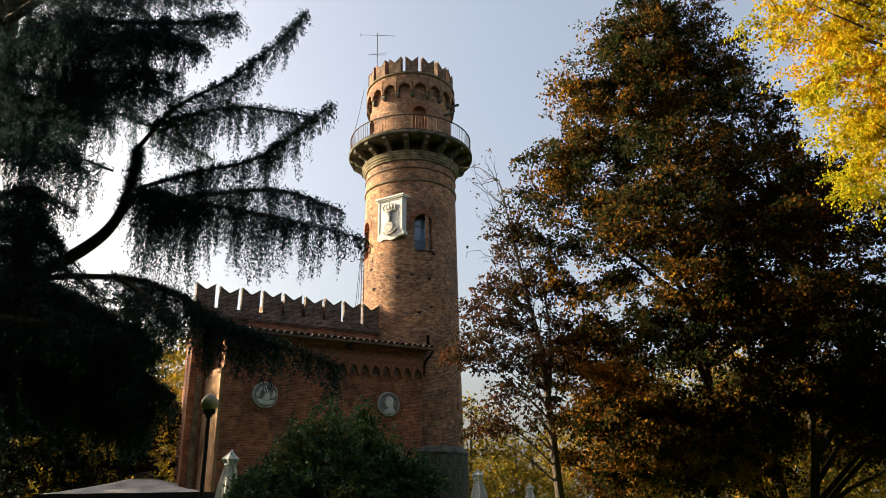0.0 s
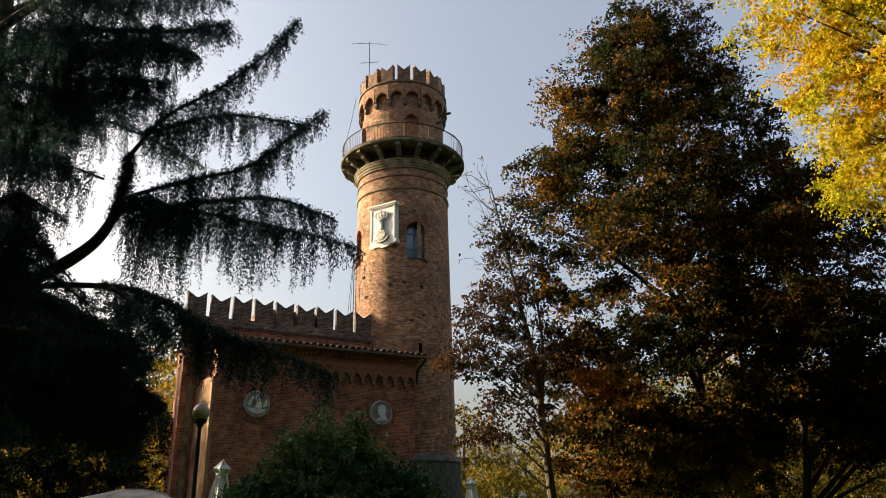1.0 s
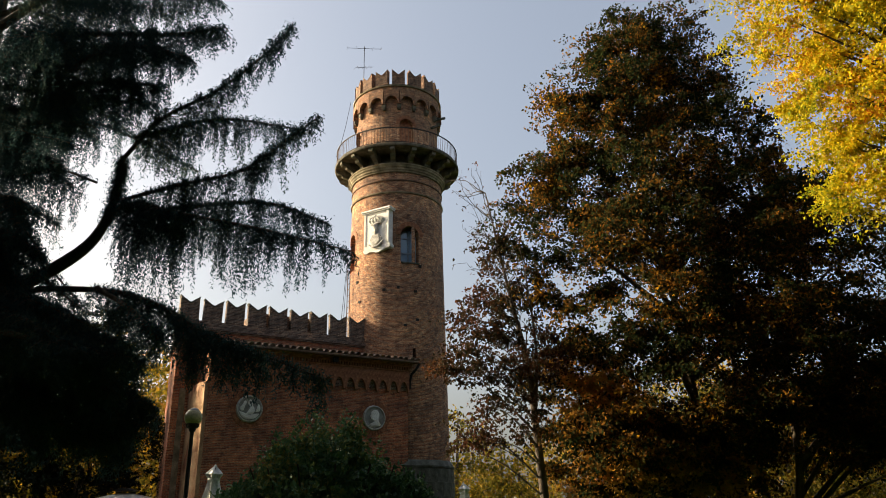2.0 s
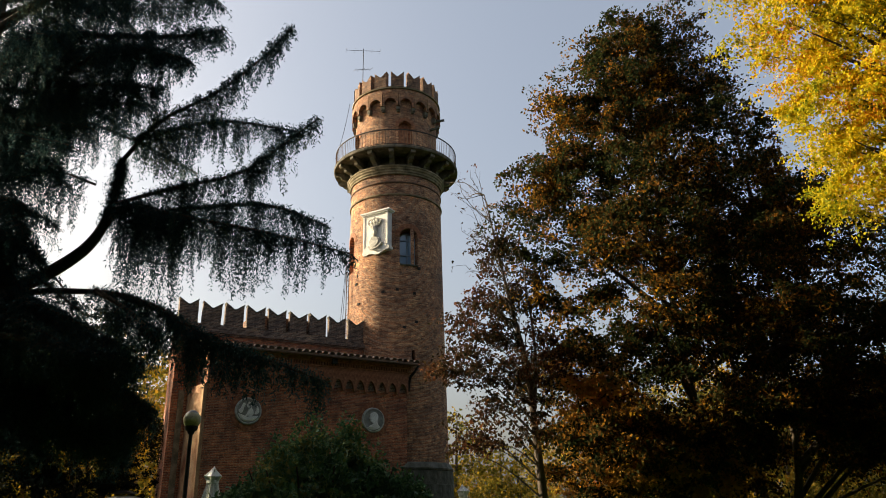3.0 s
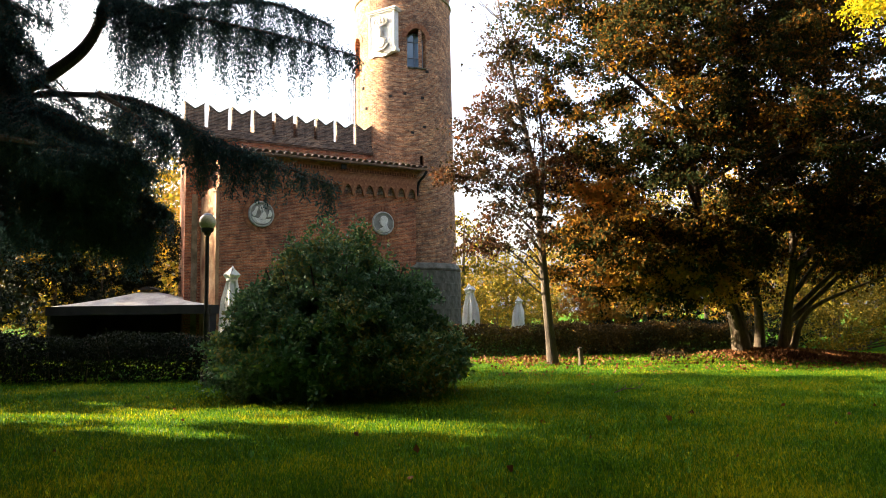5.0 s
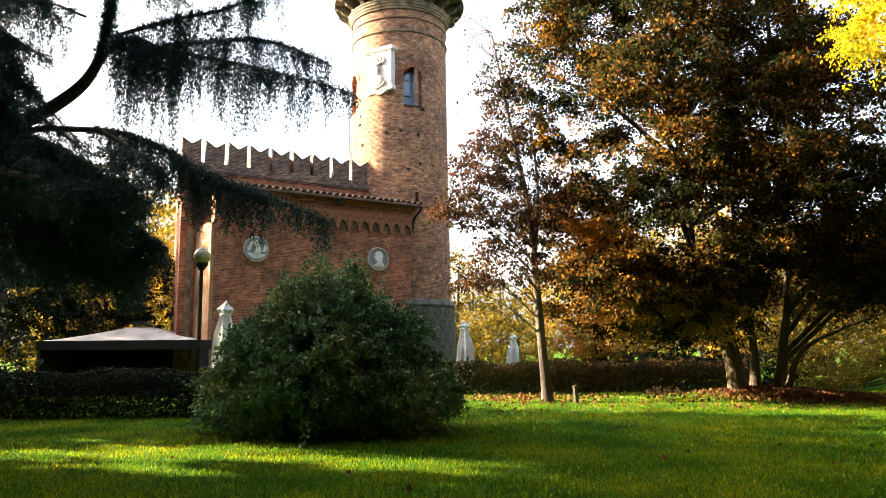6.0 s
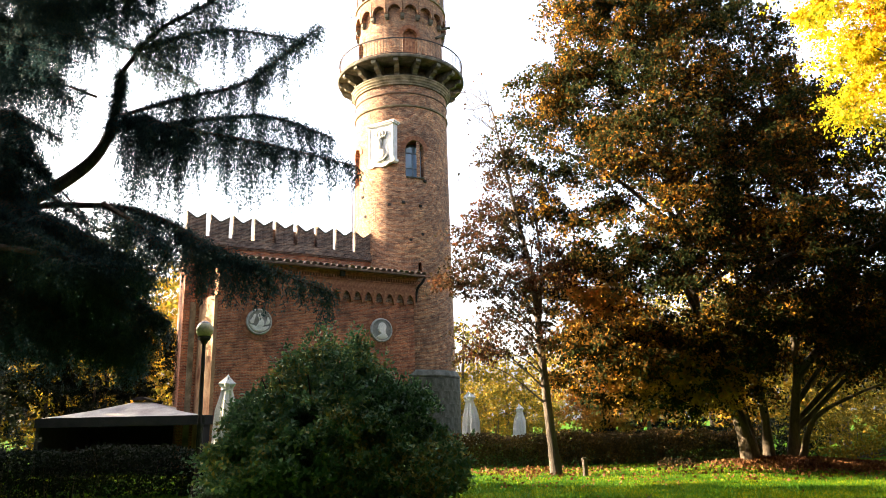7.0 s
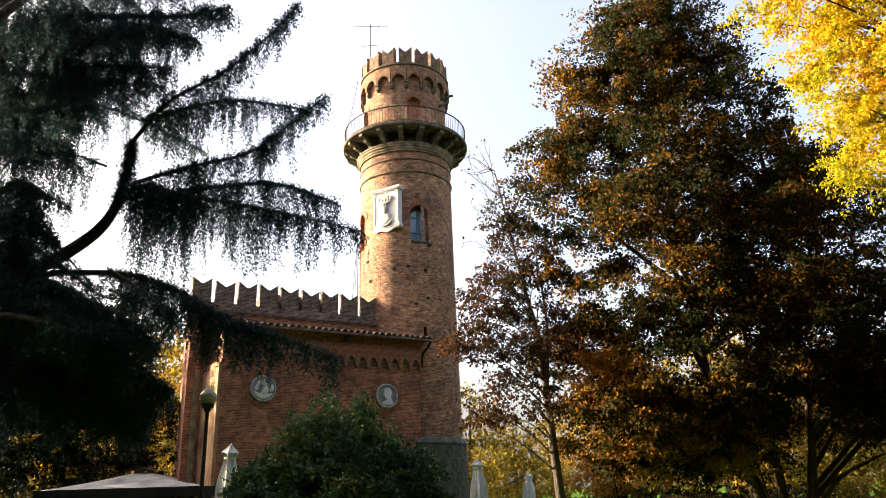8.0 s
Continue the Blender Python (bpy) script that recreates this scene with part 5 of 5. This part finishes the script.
shrub((7.2, 28.6, 0), [(0, 0, 1.9, 1.6, 0.9, 1.2), (1.2, 0, 2.6, 1.4, 0.9, 1.2), (-1.2, 0.2, 1.7, 1.2, 0.9, 1.1)], 170, 70, M_ORANGE, 41, "orange autumn shrub behind the hedge")
shrub((3.0, 38.0, 0), [(0, 0, 1.7, 2.4, 1.4, 1.7), (2.6, 1, 1.5, 1.9, 1.2, 1.5), (-2.0, 1, 2.2, 1.6, 1.2, 2.0)], 200, 50, M_WOODS, 42, "yellow-green shrub in sunlight behind the hedge")
shrub((15.5, 27.2, 0), [(0, 0, 1.0, 2.6, 1.0, 1.0), (3.6, 0, 1.3, 2.4, 1.0, 1.3), (7.0, -0.5, 1.2, 2.4, 1.0, 1.2)], 260, 60, M_WOODS, 44, "yellow-green shrub beyond the lawn")
shrub((16.5, 30.0, 0), [(0, 0, 1.5, 3.2, 1.5, 1.5), (4, 0, 1.8, 3, 1.5, 1.8)], 240, 50, M_WOODS, 43, "yellow-green shrub in sunlight")

# evergreens whose leaf colour is darkened to stand in for shade
shrub((-17.5, 24.0, 0), [(0, 0, 2.4, 2.4, 1.4, 2.4), (2.2, 0.4, 2.0, 2.0, 1.2, 1.9), (-2.5, 0, 2.8, 2.4, 1.4, 2.6), (0.5, 0, 5.0, 1.6, 1.2, 1.4)], 330, 70, M_YEW_SHADED, 51, "dark evergreen shrub in deep shade")
shrub((-12.0, 33.0, 0), [(0, 0, 3.0, 2.4, 1.4, 2.8), (-3.2, 0.4, 2.6, 2.2, 1.2, 2.5), (-1.5, 0, 5.4, 1.8, 1.2, 1.6)], 280, 70, M_YEW_SHADED, 52, "dark evergreen shrub behind the gazebo")
shrub((-14.8, 31.9, 0), [(0, 0, 4.0, 2.0, 2.0, 3.8), (0.2, 0, 8.2, 1.7, 1.9, 3.0), (-2.6, 0, 6.0, 2.2, 1.8, 3.2)], 460, 70, M_YEW_SHADED, 54, "tall dark evergreen beside the house", 0.14)
shrub((9.0, 28.4, 0), [(0, 0, 0.8, 3.0, 0.9, 0.8), (3.8, 0, 0.9, 2.4, 0.9, 0.8), (-3.4, 0, 0.6, 2.0, 0.8, 0.6)], 240, 60, M_YEW_SHADED, 53, "low dark evergreen shrub beside the hedge")

# ---- garden things ----
def street_lamp():
    s = thing("street_lamp", pose(-5.43, 17.0, 0), "dark iron lamp post with a yellowed globe", "street lamp")
    part("post", Geo().lathe([(0.11, -0.1), (0.11, 0.35), (0.085, 0.4), (0.06, 0.55), (0.052, 1.6), (0.06, 1.62), (0.06, 1.68), (0.048, 1.72), (0.042, 3.5), (0.07, 3.52), (0.09, 3.6), (0.075, 3.66), (0.0, 3.66)], 16), M_IRON, s, smooth=True)
    prof = [(0.0, 3.62)] + [(0.2 * math.sin(math.pi * k / 14), 3.83 - 0.2 * math.cos(math.pi * k / 14)) for k in range(1, 14)] + [(0.0, 4.03)]
    part("globe", Geo().lathe(prof, 24), M_GLOBE, s, "yellowed frosted globe", True)
    part("collar", Geo().lathe([(0.05, 3.56), (0.13, 3.60), (0.15, 3.66), (0.14, 3.69), (0.10, 3.66)], 20), M_IRON, s, "dark iron collar", True)
    part("cap", Geo().lathe([(0.13, 3.975), (0.125, 3.995), (0.07, 4.035), (0.0, 4.05)], 20), M_PIPE, s, "metal cap", True)


street_lamp()


def gazebo():
    g_ = thing("gazebo", pose(-11.6, 29.2, 0, 0, 0, 3), "garden gazebo with low white canopy and dark sides", "gazebo")
    w, d, z0, z1 = 2.9, 2.2, 2.02, 2.62
    for sx, sy in ((-1, -1), (1, -1), (1, 1), (-1, 1)):
        part("post", Geo().box((sx * w - 0.05, sy * d - 0.05, 0), (sx * w + 0.05, sy * d + 0.05, z0)), M_IRON, g_)
    top = [(-w - 0.08, -d - 0.08, z0), (w + 0.08, -d - 0.08, z0), (w + 0.08, d + 0.08, z0), (-w - 0.08, d + 0.08, z0), (-0.25, -0.25, z1), (0.25, -0.25, z1), (0.25, 0.25, z1), (-0.25, 0.25, z1)]
    cv = Geo()
    for a, b in ((0, 1), (1, 2), (2, 3), (3, 0)):
        A, B, C, D = (Vector(top[i]) for i in (a, b, b + 4, a + 4))
        for i in range(4):
            for j in range(6):
                def q(u, v):
                    p = A.lerp(B, u).lerp(D.lerp(C, u), v)
                    p.z -= 0.10 * math.sin(math.pi * v) * (0.5 + 0.5 * math.sin(math.pi * u))
                    return p
                cv.add([q(j / 6, i / 4), q((j + 1) / 6, i / 4), q((j + 1) / 6, (i + 1) / 4), q(j / 6, (i + 1) / 4)], [(0, 1, 2, 3)])
    part("canopy", weld(cv.mesh("canopy", M_CANVAS)), None, g_, "off-white cloth canopy with tree shade mottled into its colour")
    part("cap", Geo().prism([(-0.42, z1 + 0.08), (0.42, z1 + 0.08), (0.05, z1 + 0.2), (-0.05, z1 + 0.2)], -0.42, 0.42), M_DARK, g_, "small dark vent cap")
    for x0, y0, x1, y1 in ((-w - 0.1, -d - 0.1, w + 0.1, -d - 0.07), (-w - 0.1, d + 0.07, w + 0.1, d + 0.1), (-w - 0.1, -d, -w - 0.07, d), (w + 0.07, -d, w + 0.1, d)):
        part("valance", Geo().box((x0, y0, z0 - 0.32), (x1, y1, z0 + 0.02)), M_DARK, g_, "dark valance")
    for sx in (-1, 1):
        part("side_curtain", Geo().box((sx * w - 0.02, -d + 0.06, 0.02), (sx * w + 0.02, d - 0.06, z0 - 0.3)), M_DARK, g_, "dark side cloth")
    part("back_curtain", Geo().box((-w, d - 0.03, 0.02), (w, d + 0.02, z0 - 0.3)), M_DARK, g_, "dark side cloth")


gazebo()


def parasol(x, y, top, width, lean, seed):
    rng = random.Random(seed)
    p = thing("parasol", pose(x, y, 0, 0, lean, 0), "closed white garden parasol wrapped in its cloth", "parasol", "closed parasols")
    part("pole", Geo().tube([(0, 0, -0.02), (0, 0, top + 0.03)], 0.025, 8), M_IRON, p)
    part("finial", Geo().lathe([(0.0, top), (0.05, top + 0.01), (0.055, top + 0.05), (0.03, top + 0.08), (0.0, top + 0.13)], 12), M_CLOTH, p, smooth=True)
    part("foot", Geo().lathe([(0.0, 0.0), (0.3, 0.0), (0.3, 0.05), (0.08, 0.09), (0.05, 0.25), (0.0, 0.25)], 20), M_STONE, p, smooth=True)
    n, levels = 48, 14
    vs, fs = [], []
    ph = rng.uniform(0, 6)
    z0 = 0.75
    neck = 0.86
    for i in range(levels + 1):
        t = i / levels
        r = width * (0.52 - 0.10 * t) if t < 0.55 else width * (0.465 - 0.75 * (t - 0.55)) if t < neck else width * (0.23 + 0.22 * math.sin(math.pi * (t - neck) / (1 - neck))) * (1 - 0.8 * ((t - neck) / (1 - neck)) ** 3)
        for k in range(n):
            a = 2 * math.pi * k / n
            f = 1 + 0.26 * (1 - 0.35 * t) * math.sin(5 * a + ph + t * 1.5) + 0.10 * math.sin(12 * a + ph * 2 - t * 2) + rng.uniform(-0.03, 0.03)
            z = z0 + (top - z0) * t + 0.07 * (1 - t) * math.sin(3 * a + ph) + (0.07 * math.sin(4 * a + ph) if t > 0.95 else 0)
            vs.append((r * f * math.cos(a) + 0.04 * math.sin(2 * t + ph), r * f * math.sin(a), z))
    for i in range(levels):
        for k in range(n):
            fs.append((i * n + k, i * n + (k + 1) % n, (i + 1) * n + (k + 1) % n, (i + 1) * n + k))
    fs.append(tuple(range(levels * n, (levels + 1) * n)))
    part("cloth", Geo().add(vs, fs), M_CLOTH, p, "folded white cloth", True)
    zt = z0 + (top - z0) * neck
    part("tie", Geo().lathe([(width * 0.24, zt - 0.05), (width * 0.30, zt - 0.03), (width * 0.30, zt + 0.03), (width * 0.24, zt + 0.05)], 20), M_CLOTH, p, smooth=True)


parasol(1.30, 29.0, 2.66, 0.58, 0, 1)
parasol(4.06, 36.0, 2.26, 0.50, 0, 2)
parasol(-6.35, 22.0, 3.02, 0.58, 2, 3)


def stump():
    s = thing("stump", pose(4.22, 21.3, 0), "short dark wooden post in the grass", "post")
    part("wood", Geo().tube([(0, 0, -0.05), (0.0, 0, 0.25), (-0.03, 0, 0.52)], [0.085, 0.075, 0.07], 9), M_BARK, s)


stump()

def fallen_branch():
    pr = random.Random(12)
    b = thing("fallen_branch", pose(3.75, 14.2, 0.03, 0, 0, 20), "thin dead branch lying on the grass", "branch")
    part("stick", Geo().tube(smooth_line([(-0.42, -0.1, 0.0), (-0.1, 0.0, 0.05), (0.15, 0.04, 0.04), (0.32, 0.02, 0.13)], 4), [0.016 - 0.001 * i for i in range(13)], 6), M_BARK, b)
    for k in range(6):
        x = -0.3 + 0.1 * k
        part("twig", Geo().tube([(x, 0, 0.04), (x + pr.uniform(0.04, 0.12), pr.uniform(-0.1, 0.1), pr.uniform(0.08, 0.22))], [0.008, 0.003], 5), M_BARK, b)


fallen_branch()


def sapling():
    rng = np.random.default_rng(61)
    b = thing("sapling", pose(6.9, 21.6, 0), "small sapling with drooping brown leaves in the grass", "sapling")
    for k in range(5):
        x = rng.uniform(-0.35, 0.35)
        part("stem", Geo().tube([(x * 0.4, 0, -0.03), (x * 0.8, 0.03, 0.2), (x, rng.normal(0, 0.08), 0.34)], [0.012, 0.009, 0.004], 5), M_BARK, b)
    p = np.column_stack([rng.uniform(-0.5, 0.5, 130), rng.normal(0, 0.12, 130), rng.uniform(0.18, 0.42, 130)])
    tagged(part("foliage", leaf_mesh("foliage", M_THIN, p, 0.11, 0.06, rng, aim=(0, 0, -0.8)), None, b), kind="stuff")


sapling()


def cone_shrub():
    rng = np.random.default_rng(62)
    b = thing("cone_shrub", pose(8.0, 27.7, 0), "small pointed green conifer beside the hedge", "shrub")
    part("stem", Geo().tube([(0, 0, -0.05), (0, 0, 1.3)], [0.04, 0.01], 6), M_BARK, b)
    h = rng.random(5200) ** 1.4
    r, a = 0.34 * (1 - h) * rng.random(5200) ** 0.35, rng.uniform(0, 2 * math.pi, 5200)
    tagged(part("foliage", leaf_mesh("foliage", M_BUSH, np.column_stack([r * np.cos(a), r * np.sin(a), 0.05 + 1.45 * h]), 0.06, 0.022, rng, aim=(0, 0, 0.8)), None, b), kind="stuff")


cone_shrub()

# ---- grass and leaves on the ground ----
def grass():
    rng = np.random.default_rng(9)
    n = 260000
    y = 5.2 + 21.0 * rng.random(n) ** 1.5
    x = (rng.random(n) * 2 - 1) * y * 0.70
    z = np.array([rise(a, b) for a, b in zip(x, y)]) - 0.01
    ob = part("grass", leaf_mesh("grass", M_GRASS, np.column_stack([x, y, z]), 0.06, 0.011, rng, aim=(0, 0, 1.6), spread=0.55, fold=0.1), None)
    tagged(ob, "mown green lawn grass", "grass", kind="stuff")


grass()


def fallen():
    rng = np.random.default_rng(19)
    a = np.column_stack([rng.normal(11.6, 1.5, 9000), rng.normal(21.7, 0.7, 9000)])
    b = np.column_stack([rng.uniform(1.5, 14, 900), rng.uniform(18, 25, 900)])
    c = np.column_stack([rng.uniform(-6, 8, 45), rng.uniform(7, 16, 45)])
    d = np.column_stack([rng.normal(3.0, 1.3, 700), rng.normal(23.5, 1.2, 700)])
    p = np.vstack([a, b, c, d])
    z = np.array([rise(u, v) for u, v in p]) + 0.035
    ob = part("fallen_leaves", leaf_mesh("fallen_leaves", M_FALLEN, np.column_stack([p, z]), 0.10, 0.075, rng, spread=0.6, fold=0.3), None)
    tagged(ob, "brown fallen leaves on the grass", "leaves", kind="stuff")


fallen()
